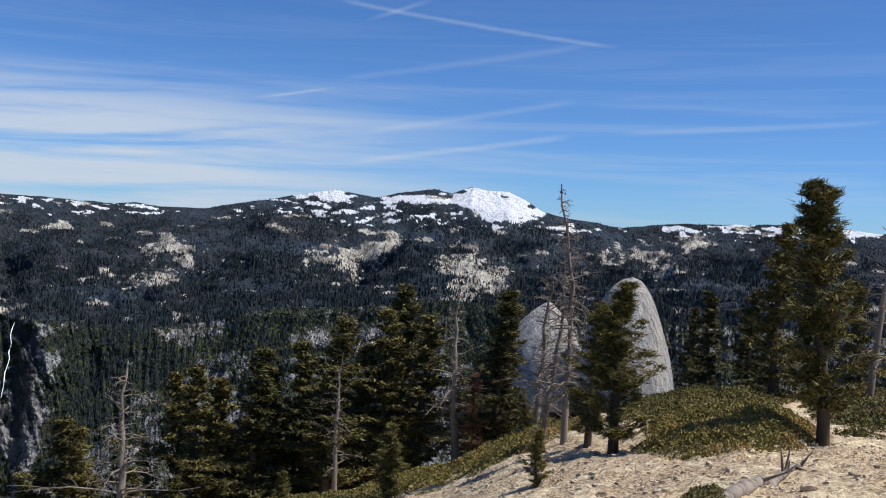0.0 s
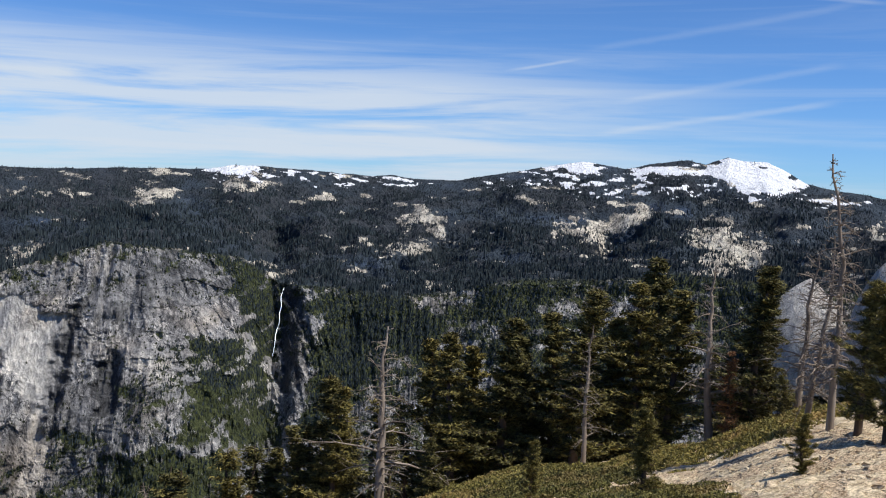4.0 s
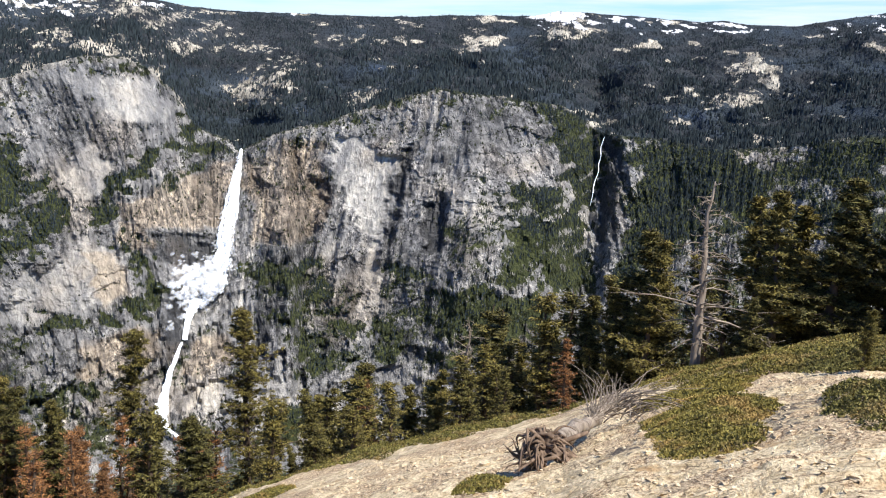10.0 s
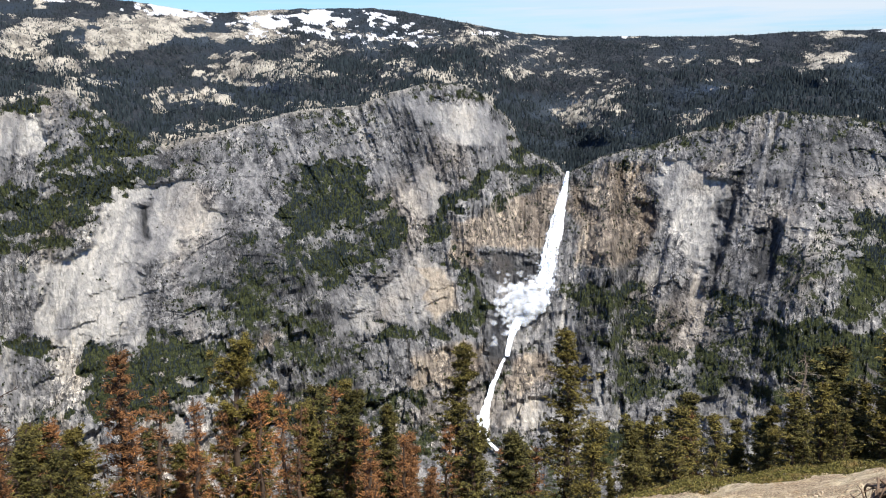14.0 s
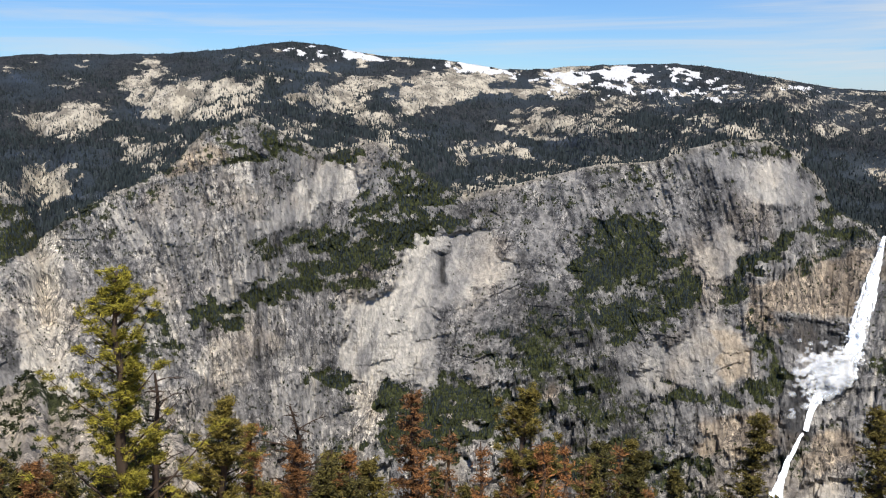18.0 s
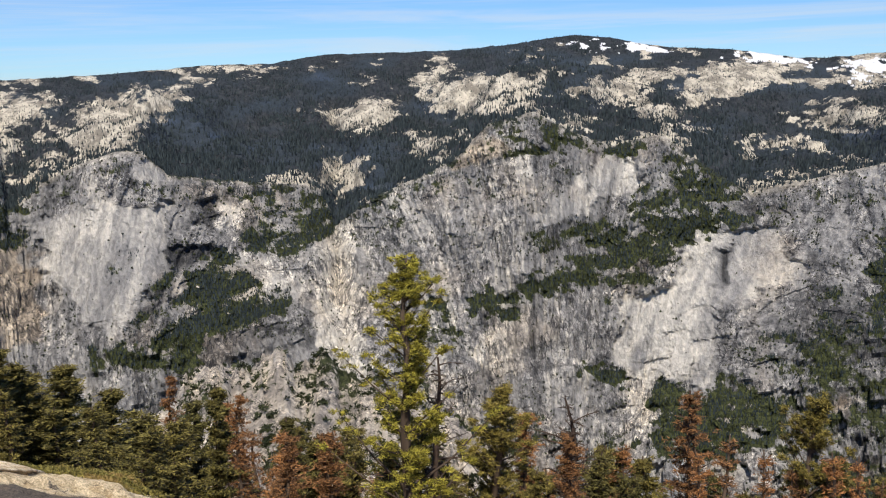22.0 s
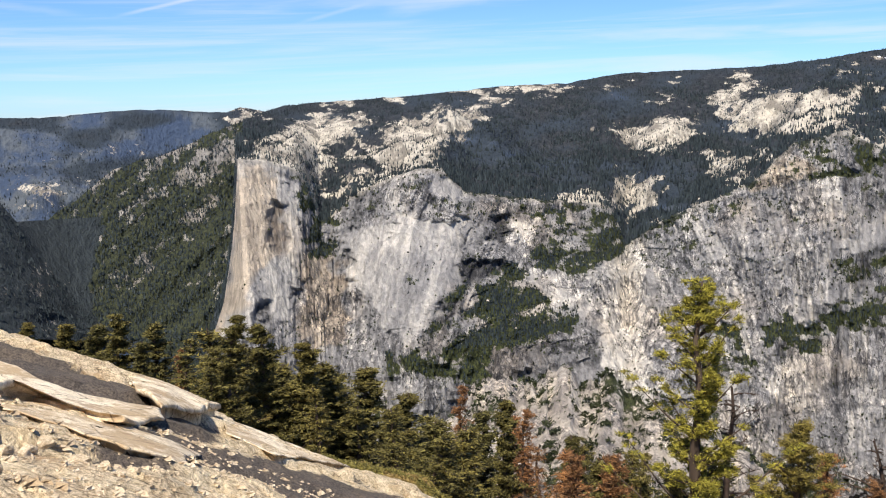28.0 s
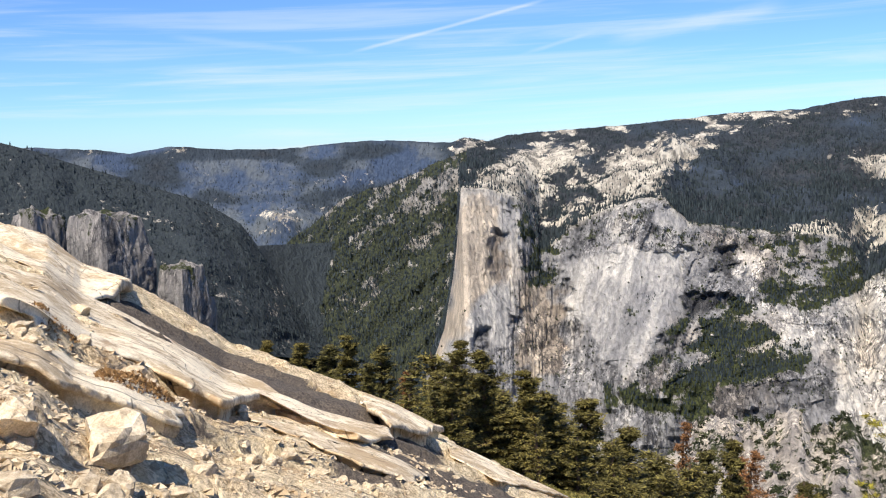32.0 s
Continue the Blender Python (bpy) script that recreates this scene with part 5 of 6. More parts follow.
def second_row():
    """More firs and dying trees that fill the gaps behind and below the first ones."""
    rng = random.Random(55)
    green, brown = [], []
    for k in range(30):
        yaw, r = rng.uniform(-6, 30), rng.uniform(44, 60)
        green.append((yaw, r, EYE + r * math.tan(radians(-7.6 - 0.28 * max(0, yaw) + rng.uniform(-1.5, 0.4))) - ground_at(yaw, r)))
    for k in range(40):
        yaw, r = rng.uniform(101, 117), rng.uniform(34, 50)
        green.append((yaw, r, EYE + r * math.tan(radians(-12.8 - 0.42 * (115 - yaw) + rng.uniform(-1.8, 0.5))) - ground_at(yaw, r)))
    for k in range(30):
        yaw, r = rng.uniform(21, 43), rng.uniform(43, 52)
        green.append((yaw, r, EYE + r * math.tan(radians(np.interp(yaw, [21, 29, 33, 43], [-17.2, -18.2, -20.6, -21.6]) + rng.uniform(-1.2, 0.6))) - ground_at(yaw, r)))
    for k in range(84):
        yaw, r = rng.uniform(44, 104), rng.uniform(48, 74)
        h = EYE + r * math.tan(radians((-23.0 if 43 < yaw < 57 else -20.4) + rng.uniform(-2.0, 1.2))) - ground_at(yaw, r)
        (green if rng.random() < 0.55 else brown).append((yaw, r, h))
    return [t for t in green if t[2] > 1.5], [t for t in brown if t[2] > 1.5]


MORE_FIR, MORE_RED = second_row()
plant("fir", FIR, 6, 100)
plant("fir", MORE_FIR, 4, 150, True)
plant("red", MORE_RED, 3, 350, True)
plant("pine", PINE, 3, 200)
plant("pine", [(86.8, 45.0, 18.7)], 1, 250)
plant("red", RED, 3, 300)
plant("snag", SNAG, 4, 400)
plant("snag", [(-7.5, 28.7, 7.5), (-6.3, 29.5, 5.6)], 2, 460)


# ---- far forest ----
def far_forest():
    yaw, r, z, kind, veg, snow, elev, pale = LAND
    rng = np.random.RandomState(5)
    want = 230000
    inside = (kind > 4.2) & (kind < 8.0)
    clump = np.clip((fbm(yaw / 3, elev / 0.8, 4, 78) - 0.5) * -2.5 + 1, 0.3, 1.8) * np.clip((fbm(yaw / 0.8, elev / 0.3, 4, 180) - 0.5) * 3 + 0.7, 0.08, 1.6)
    weight = np.where(yaw > 116, 0.35, 1.0) * np.where(kind > 6, np.clip(veg, 0, 1) ** 1.3 * np.clip(1 - 1.2 * snow, 0, 1) * clump * 0.9 + 0.24 * np.clip(1 - veg, 0, 1) * np.clip(1 - 1.3 * snow, 0, 1), np.clip(veg - 0.25, 0, 1) * 0.8) * inside
    p = weight.ravel() / weight.sum()
    pick = rng.choice(p.size, want, p=p)
    i, j = np.unravel_index(pick, yaw.shape)
    jit = rng.uniform(-0.5, 0.5, (2, want))
    i2 = np.clip(i + 1, 0, yaw.shape[0] - 1)
    a = yaw[i, j] + jit[0] * 0.09
    u = np.abs(jit[1])
    rr = r[i, j] * (1 - u) + r[i2, j] * u
    zz = z[i, j] * (1 - u) + z[i2, j] * u
    k = kind[i, j]
    h = rng.uniform(14, 26, want) * np.clip(0.6 + 0.5 * veg[i, j], 0.55, 1) * np.where(k < 6, 0.55, np.interp(k, [6, 7, 8], [0.9, 0.7, 0.4]))
    x, y = polar(a, rr)
    w = h * rng.uniform(0.16, 0.26, want)
    turn = rng.uniform(0, 2 * np.pi, want)
    base = np.stack([x, y, zz - h * 0.1], -1)
    ring = [base + np.stack([w * np.cos(turn + q), w * np.sin(turn + q), h * 0.15], -1) for q in (0, 2.09, 4.19)]
    tip = base + np.stack([0 * h, 0 * h, h * 1.1], -1)
    co = np.stack(ring + [tip], 1).reshape(-1, 3)
    f = np.array([[0, 1, 3], [1, 2, 3], [2, 0, 3]])
    faces = (np.arange(want)[:, None, None] * 4 + f[None]).reshape(-1, 3)
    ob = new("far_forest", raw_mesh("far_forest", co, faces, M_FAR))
    tagged(ob, "dense dark conifer forest covering the far uplands", "forest", kind="stuff")


far_forest()


def cliff_scrub():
    """Scattered bushes that cling to the ledges of the walls."""
    yaw, r, z, kind, veg, snow, elev, pale = LAND
    rng = np.random.RandomState(6)
    want = 26000
    s = yaw * 58.0
    seam = np.clip((fbm(s / 60, z / 26 + s / 120, 4, 190) - 0.5) * 6, 0, 1)
    weight = ((kind > 4.1) & (kind < 6.02)) * (0.04 + np.clip(veg, 0, 0.8) + 0.5 * seam) * (1 - 0.85 * np.clip(pale, 0, 1))
    p = weight.ravel() / weight.sum()
    i, j = np.unravel_index(rng.choice(p.size, want, p=p), yaw.shape)
    x, y = polar(yaw[i, j] + rng.uniform(-0.05, 0.05, want), r[i, j] - 1.0)
    size = rng.uniform(1.6, 4.6, want)
    c = np.stack([x, y, z[i, j] + size * 0.4], -1)
    form = np.array([[1, 0, 0], [-0.5, 0.87, 0], [-0.5, -0.87, 0], [0, 0, 1.2], [0, 0, -0.7]])
    turn = rng.uniform(0, 6.3, want)
    cs, sn = np.cos(turn)[:, None], np.sin(turn)[:, None]
    jig = rng.uniform(0.7, 1.3, (want, 5)) * size[:, None]
    co = np.stack([(form[:, 0] * cs - form[:, 1] * sn) * jig, (form[:, 0] * sn + form[:, 1] * cs) * jig, form[:, 2] * jig], -1) + c[:, None]
    f = np.array([[0, 1, 3], [1, 2, 3], [2, 0, 3], [1, 0, 4], [2, 1, 4], [0, 2, 4]])
    faces = (np.arange(want)[:, None, None] * 5 + f[None]).reshape(-1, 3)
    tagged(new("cliff_scrub", raw_mesh("cliff_scrub", co.reshape(-1, 3), faces, M_SCRUB)), "dark green bushes clinging to the cliff ledges", "bush", kind="stuff")


def knoll_scrub():
    """Low shrubs between the blocks of the knoll."""
    yaw, r, z, kind, veg, snow, elev, pale = LAND
    rng = np.random.RandomState(16)
    want = 5000
    seam = np.clip((fbm(yaw * 1.3, kind * 9, 4, 195) - 0.45) * 5, 0, 1)
    weight = ((kind > 0.4) & (kind < 1.3) & (yaw > 78) & (yaw < 114)) * (0.05 + seam)
    p = weight.ravel() / weight.sum()
    i, j = np.unravel_index(rng.choice(p.size, want, p=p), yaw.shape)
    c = np.stack([*polar(yaw[i, j] + rng.uniform(-0.05, 0.05, want), r[i, j] + rng.uniform(-4, 4, want)), z[i, j]], -1)
    n = 14
    q = np.repeat(c, n, 0) + rng.normal(size=(want * n, 3)) * [0.75, 0.75, 0.4] * np.repeat(rng.uniform(0.5, 1.5, (want, 1)), n, 0)
    q[:, 2] += 0.3
    d = rng.normal(size=q.shape) * 0.5
    e = rng.normal(size=q.shape) * 0.5
    co = np.stack([q - d, q + e, q + d], 1).reshape(-1, 3)
    tagged(new("knoll_scrub", raw_mesh("knoll_scrub", co, np.arange(len(co)).reshape(-1, 3), M_SCRUB)), "olive shrubs scattered over the rocky knoll", "bush", kind="stuff")


M_SCRUB = leaf_material("cliff_bush", (0.006, 0.010, 0.004), (0.050, 0.060, 0.022))
cliff_scrub()
knoll_scrub()


# ---- waterfall ----
def wall_distance(yaw, elev):
    """Distance of the land in that direction, at the wall."""
    ys, r, z, kind, veg, snow, ev, pale = LAND
    j = int(np.clip(round((yaw + 33.0) / 0.09), 0, ys.shape[1] - 1))
    k = np.where((kind[:, j] > 4.0) & (kind[:, j] < 6.2))[0]
    e = np.maximum.accumulate(ev[k, j])
    return float(np.interp(elev, e, r[k, j]))


def spot(yaw, elev, off):
    r = wall_distance(yaw, elev) - off
    x, y = polar(yaw, r)
    return np.array([x, y, EYE + r * math.tan(radians(elev))])


def water_material(name, cover, white=1.0):
    """White water that light passes through; cover below 1 for thin spray."""
    n = Nodes(name, 0.8)
    nodes, links = n.nt.nodes, n.nt.links
    g = n.noise(0.06, 5, 0.7, (1, 1, 0.15))
    tint = n.mix(n.span(g, 0.25, 0.6), tuple(white * c for c in (0.50, 0.53, 0.57)), tuple(white * c for c in (0.66, 0.67, 0.68)))
    near_side, far_side = nodes.new("ShaderNodeBsdfDiffuse"), nodes.new("ShaderNodeBsdfTranslucent")
    links.new(tint, near_side.inputs[0])
    links.new(tint, far_side.inputs[0])
    both = nodes.new("ShaderNodeAddShader")
    links.new(near_side.outputs[0], both.inputs[0])
    links.new(far_side.outputs[0], both.inputs[1])
    thin = nodes.new("ShaderNodeMixShader")
    thin.inputs[0].default_value = cover
    links.new(nodes.new("ShaderNodeBsdfTransparent").outputs[0], thin.inputs[1])
    links.new(both.outputs[0], thin.inputs[2])
    links.new(thin.outputs[0], nodes["Material Output"].inputs[0])
    return n.mat


M_WATER = water_material("white_water", 1.0)
M_SPRAY = water_material("spray", 0.15, 1.4)


def stream(name, points, parent, seed):
    """Falling water: yaw, elevation and half width in metres, as a ragged bundle of strands."""
    rng = np.random.RandomState(seed)
    ys, es, ws = points[0::3], points[1::3], points[2::3]
    n = 40
    u = np.linspace(0, len(ys) - 1, n)
    yy, ee, ww = (np.interp(u, range(len(ys)), q) for q in (ys, es, ws))
    mid = np.array([spot(a, e, 22) for a, e in zip(yy, ee)])
    for c in range(2):
        mid[:, c] = np.convolve(np.pad(mid[:, c], 3, "edge"), np.ones(7) / 7, "valid")
    a = np.radians(yy)
    across = np.stack([np.cos(a), np.sin(a), 0 * a], -1)
    strands = []
    for k in range(28):
        at = rng.uniform(-0.85, 0.85)
        drift = np.cumsum(rng.normal(size=n)) * 0.06
        path = mid + across * ((at + drift) * ww)[:, None] + rng.normal(size=(n, 3)) * 0.10 * ww[:, None] - np.array([0, 0, 1.0]) * rng.uniform(0, 3)
        strands.append(tube(path, ww * rng.uniform(0.14, 0.34, n), 6))
    co, q = join(strands)
    tagged(part(name, raw_mesh(name, co, q, M_WATER, True), parent), kind="stuff")


waterfall = tagged(new("waterfall"), "tall white waterfall plunging down the granite cliff in two leaps", "waterfall")
stream("upper_fall", WATER_UPPER, waterfall, 1)
stream("cascade", WATER_CASCADE, waterfall, 2)
stream("lower_fall", WATER_LOWER, waterfall, 3)
creek = tagged(new("gully_stream"), "thin white stream in the dark side gorge", "waterfall")
stream("water", WATER_GORGE, creek, 4)


def spray(parent):
    """Bursting spray where the upper fall lands: many small puffs."""
    rng = np.random.RandomState(8)
    co, faces, at = [], [], 0
    fall = np.array(WATER_UPPER).reshape(-1, 3)
    for k in range(1900):
        if k < 800:
            # a veil that loosens down the fall
            u = 5 * rng.rand() ** 0.6
            yaw, elev, half = (np.interp(u, range(6), fall[:, q]) for q in range(3))
            yaw += rng.normal() * half * 0.7 / 58 * (0.4 + 0.14 * u) + 0.02 * u
        else:
            # the burst at its foot, drifting off with the wind
            out = abs(rng.normal())
            yaw, elev = 45.5 + 1.05 * out, -15.0 - 0.28 * out + rng.normal() * (0.34 + 0.22 * out)
        c = spot(yaw, elev, 34 + 16 * rng.rand())
        bm = bmesh.new()
        bmesh.ops.create_icosphere(bm, subdivisions=1, radius=rng.uniform(1.6, 4.6) * (1.1 if k < 800 else 2.3))
        v = np.array([p.co[:] for p in bm.verts])
        v = c + v * (1 + 0.35 * rng.normal(size=(len(v), 1))) * [1.2, 1.2, 0.8]
        f = np.array([[p.index for p in q.verts] for q in bm.faces])
        bm.free()
        co.append(v), faces.append(f + at)
        at += len(v)
    ob = part("spray", raw_mesh("spray", np.concatenate(co), np.concatenate(faces), M_SPRAY, True), parent)
    tagged(ob, kind="stuff")


spray(waterfall)


# ---- granite dome, western ridge and spires ----
def flat_attrs(z, veg, pale, high=0.0, tone=0.5):
    one = np.ones_like(z)
    return {"veg": one * veg, "pale": one * pale, "tone": one * tone, "snow": one * 0, "high": one * high, "warm": one * 0}


def granite_dome(yaw, elev_top, elev_base, r, half, deep, label, steep=0.5):
    a, h = np.meshgrid(np.linspace(0, 2 * np.pi, 90), np.linspace(0, 1, 50))
    x0, y0 = polar(yaw, r)
    wide = r * math.tan(radians(half))
    zt, zb = EYE + r * math.tan(radians(elev_top)), EYE + r * math.tan(radians(elev_base))
    ring = np.clip(1 - h**(3.2 * steep), 0, 1) ** steep * (1 + 0.08 * (fbm(a * 2, h * 3, 3, 7) - 0.5))
    u, v = np.cos(a) * ring * wide, np.sin(a) * ring * deep
    u = np.where(u < 0, u * 1.15, u * (0.86 + 0.14 * (1 - h)))
    c, s = math.cos(radians(yaw)), math.sin(radians(yaw))
    z = zb + (zt - zb) * h
    ob = sheet("granite_dome", x0 + u * c - v * s, y0 + u * s + v * c, z, M_MOUNTAIN, flat_attrs(z, 0.02, 1.0, 0.0, 0.70))
    return tagged(ob, label, "granite dome")


granite_dome(-11.1, -2.03, -9.5, 3120, 2.75, 210, "smooth rounded pale granite dome above the forest")
granite_dome(-6.4, -3.7, -9.6, 3260, 2.6, 150, "low grey granite shoulder beside the dome", 0.85)


def cone_woods(name, x, y, z, n, seed, material, label):
    """Slim conifers strewn over a grid of land."""
    rng = np.random.RandomState(seed)
    i, j = rng.randint(2, len(z) - 1, n), rng.randint(0, z.shape[1], n)
    h = rng.uniform(6, 16, n)
    c = np.stack([x[i, j], y[i, j], z[i, j] - 1], -1) + rng.normal(size=(n, 3)) * [3, 3, 0]
    w = h * rng.uniform(0.2, 0.35, n)
    turn = rng.uniform(0, 6.3, n)
    ring = [c + np.stack([w * np.cos(turn + q), w * np.sin(turn + q), h * 0.1], -1) for q in (0, 2.09, 4.19)]
    co = np.stack(ring + [c + np.stack([0 * h, 0 * h, h], -1)], 1).reshape(-1, 3)
    faces = (np.arange(n)[:, None, None] * 4 + np.array([[0, 1, 3], [1, 2, 3], [2, 0, 3]])[None]).reshape(-1, 3)
    tagged(new(name, raw_mesh(name, co, faces, material)), label, "forest", kind="stuff")


def west_ridge():
    line = np.arange(119.0, 150.1, 0.1)
    top = curve([119, -13, 121, -12, 123, -10.3, 124.5, -8, 125.5, -6, 126.6, -4.4, 128.6, -3.05, 131, -2.25, 133.4, -1.37, 135.7, -0.57, 137.3, 0.06, 138.9, 0.56, 150, 3.0])(line)
    u = np.linspace(0, 1, 70)[:, None]
    yaw = line + 0 * u
    s = yaw * 50
    foot = np.clip((line - 119) / 10, 0, 1)
    e = np.radians((-11.5 - 1.5 * (1 - foot)) * (1 - u) + top * u)
    r = 3600 - 1000 * foot * (1 - u) + 0 * yaw - 110 * (fbm(s / 130, u * 5 + 0 * yaw, 4, 160) - 0.5) * ramp(u + 0 * yaw, 0, 0.1, 0.9, 1.0)
    t = np.tan(e) + 0.03 * ramp(u + 0 * yaw, 0, 0.2, 0.8, 1.0) * (fbm(yaw / 2.5, u * 5 + 0 * yaw, 4, 165) - 0.5)
    back = np.stack([r[-1] + 200, t[-1] * 0 - 0.1])
    r, t = np.vstack([r, back[:1]]), np.vstack([t, back[1:]])
    yaw = np.vstack([yaw, yaw[:1]])
    z = EYE + r * t
    x, y = polar(yaw, r)
    veg = 0.78 + 0.9 * (fbm(yaw / 1.5, t * 60, 4, 170) - 0.55)
    # the tone picks the haze-blue woods floor for this ridge
    at = flat_attrs(z, 1.0, 0.15, 0.85, 0.62)
    at["veg"] = veg + 0.12
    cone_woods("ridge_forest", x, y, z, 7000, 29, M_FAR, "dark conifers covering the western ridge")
    tagged(sheet("west_ridge", x, y, z, M_MOUNTAIN, at), "dark wooded ridge descending to the western valley", "mountain", kind="structure")


west_ridge()


def west_slope():
    """The long talus slope beyond the monolith, green with grey rock runs."""
    line = np.arange(113.4, 131.0, 0.07)
    top = curve([113.4, -0.65, 114.3, -0.95, 116.6, -1.84, 118.4, -2.57, 120.6, -3.12, 122.1, -4.29, 123.7, -5.44, 125.2, -6.57, 127.6, -8.35, 131, -10.5])(line)
    top = top + 0.35 * (fbm(line * 1.1, line * 0, 4, 240) - 0.5)
    u = np.linspace(0, 1, 110)[:, None]
    yaw = line + 0 * u
    e = -14.5 * (1 - u) + top * u
    run = yaw * 1.0 + e * 1.25
    gully = fbm(run * 0.9, e * 0.10, 4, 245)
    r = 3420 + 480 * u + 0 * yaw - 45 * (gully - 0.5) * ramp(u + 0 * yaw, 0, 0.1, 0.9, 1.0) - 20 * (fbm(yaw * 4, e * 2, 3, 247) - 0.5)
    z = EYE + r * np.tan(np.radians(e))
    rocky = 0.5 * fbm(run * 1.5, e * 0.35, 4, 250) + 0.5 * fbm(yaw * 1.6, e * 1.4, 5, 252) + 0.12 * u - 0.012 * (yaw - 117)
    veg = 0.78 - 1.9 * (rocky - 0.52) + 0.2 * (1 - u)
    r2, z2 = r[-1:] + 150, z[-1:] - 120
    yaw, r, z = np.vstack([yaw, yaw[:1]]), np.vstack([r, r2]), np.vstack([z, z2])
    veg = np.vstack([veg, veg[-1:]])
    # high mixes in a little of the haze-blue woods floor
    at = flat_attrs(z, 1.0, 0.1, 0.3, 0.5)
    at["veg"] = veg
    at["tone"] = 0.26 + 0.9 * (fbm(yaw * 3, z / 60, 4, 254) - 0.5)
    x, y = polar(yaw, r)
    tagged(sheet("west_slope", x, y, z, M_MOUNTAIN, at), "long green talus slope with grey rock runs", "hillside", kind="structure")
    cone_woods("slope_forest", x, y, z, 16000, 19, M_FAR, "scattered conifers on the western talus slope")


west_slope()


def rock_spire(yaw, elev_top, elev_base, r, half, seed):
    """A blunt granite tower with steep sides and a broken top."""
    a, h = np.meshgrid(np.linspace(0, 2 * np.pi, 72), np.concatenate([np.linspace(0, 1, 60), np.full(6, 1.0)]))
    close = np.ones_like(h)
    close[60:] = np.linspace(0.85, 0.02, 6)[:, None]
    wide = r * math.tan(radians(half))
    rng = np.random.RandomState(seed)
    box = 9.0 + 0 * a
    for k in range(4):
        tilt = radians(-8) + np.pi * k / 2 + rng.uniform(-0.12, 0.12)
        box = np.minimum(box, (rng.uniform(0.78, 0.95) + 0.12 * (vnoise(h * 4, a * 0, seed + k) - 0.5)) / np.maximum(0.12, np.cos(a - tilt)))
    rough = 1 + 0.26 * (fbm(np.cos(a) * 2 + 5, np.sin(a) * 2 + h * 4, 5, seed) - 0.5) + 0.10 * (fbm(np.cos(a) * 7, np.sin(a) * 7 + h * 9, 3, seed + 2) - 0.5)
    ring = wide * box * rough * (1.15 - 0.15 * h - 0.16 * h**6) * close
    x0, y0 = polar(yaw, r)
    zt, zb = EYE + r * math.tan(radians(elev_top)), EYE + r * math.tan(radians(elev_base))
    z = zb + (zt - zb) * (h - (0.16 * (fbm(np.cos(a) * 1.5 * close + 3, np.sin(a) * 1.5 * close, 3, seed + 5) - 0.35)) * h**3)
    at = flat_attrs(z, 0.2, 0.1, 0.0, 0.40)
    at["warm"] = at["warm"] + 0.35
    at["veg"] = 0.16 + 0.3 * h**8 + 0.5 * (fbm(a * 3, h * 6, 3, seed + 8) - 0.5)
    ob = sheet("rock_spire", x0 + np.cos(a) * ring, y0 + np.sin(a) * ring, z, M_MOUNTAIN, at, False)
    tagged(ob, "blunt grey granite tower with a shaded flank", "rock spire", group="granite spires")


rock_spire(133.8, -3.5, -11, 2350, 2.0, 210)
rock_spire(129.9, -6.5, -13, 2250, 1.15, 220)
rock_spire(137.3, -3.1, -11, 2500, 1.2, 230)
rock_spire(128.7, -8.3, -13, 2300, 0.45, 240)


# ---- granite sheets, boulders, gravel ----
def slope_at(yaw):
    rc = CREST_R(yaw)
    return math.tan(-radians(float(CREST_E(yaw)))) - EYE / rc, float(rc)


def ground_reach(yaw, elev):
    """How far off the ground lies in that direction."""
    s, rc = slope_at(yaw)
    return min(EYE / max(0.01, math.tan(radians(-elev)) - s), rc)


def stone_material():
    n = Nodes("weathered_granite", 0.9)
    mid = n.noise(3.5, 6, 0.7, (1, 1, 1), 0.4)
    grit = n.noise(38, 3, 0.75)
    base = n.mix(n.span(mid, 0.3, 0.7), (0.46, 0.35, 0.22), (0.90, 0.76, 0.55))
    base = n.mix(n.span(n.noise(1.3, 4, 0.6), 0.55, 0.7), base, (0.50, 0.37, 0.22))
    base = n.mix(0.7, base, n.mix(n.span(grit, 0.3, 0.66), (0.55, 0.53, 0.5), (1.1, 1.1, 1.1)), "MULTIPLY")
    base = n.mix(0.5, base, n.mix(n.random(), (0.62, 0.6, 0.58), (1.1, 1.08, 1.05)), "MULTIPLY")
    return n.done(base, n.math("ADD", mid, n.math("MULTIPLY", grit, 0.3)), 0.8, 0.04)


M_STONE = stone_material()


def slab_material():
    n = Nodes("pale_slab_granite", 0.88)
    big = n.noise(0.7, 5, 0.6, (1, 1, 1), 0.4)
    fine = n.noise(7, 6, 0.75)
    grit = n.noise(60, 3, 0.75)
    base = n.mix(n.span(n.math("ADD", big, n.math("MULTIPLY", n.math("SUBTRACT", fine, 0.5), 0.7)), 0.35, 0.62), (0.50, 0.37, 0.22), (0.93, 0.80, 0.58))
    base = n.mix(0.6, base, n.mix(n.span(grit, 0.32, 0.62), (0.62, 0.60, 0.57), (1.08, 1.08, 1.08)), "MULTIPLY")
    base = n.mix(n.span(n.noise(1.6, 6, 0.75), 0.52, 0.66, 0.0, 0.8), base, (0.33, 0.215, 0.12))
    seam = n.span(n.cells(0.7, (1, 1, 1), "DISTANCE_TO_EDGE", 0.5), 0.0, 0.012, 0.8, 0.0)
    base = n.mix(seam, base, (0.10, 0.075, 0.05))
    return n.done(base, n.math("ADD", fine, n.math("MULTIPLY", grit, 0.25)), 0.7, 0.03)


M_SHEET = slab_material()


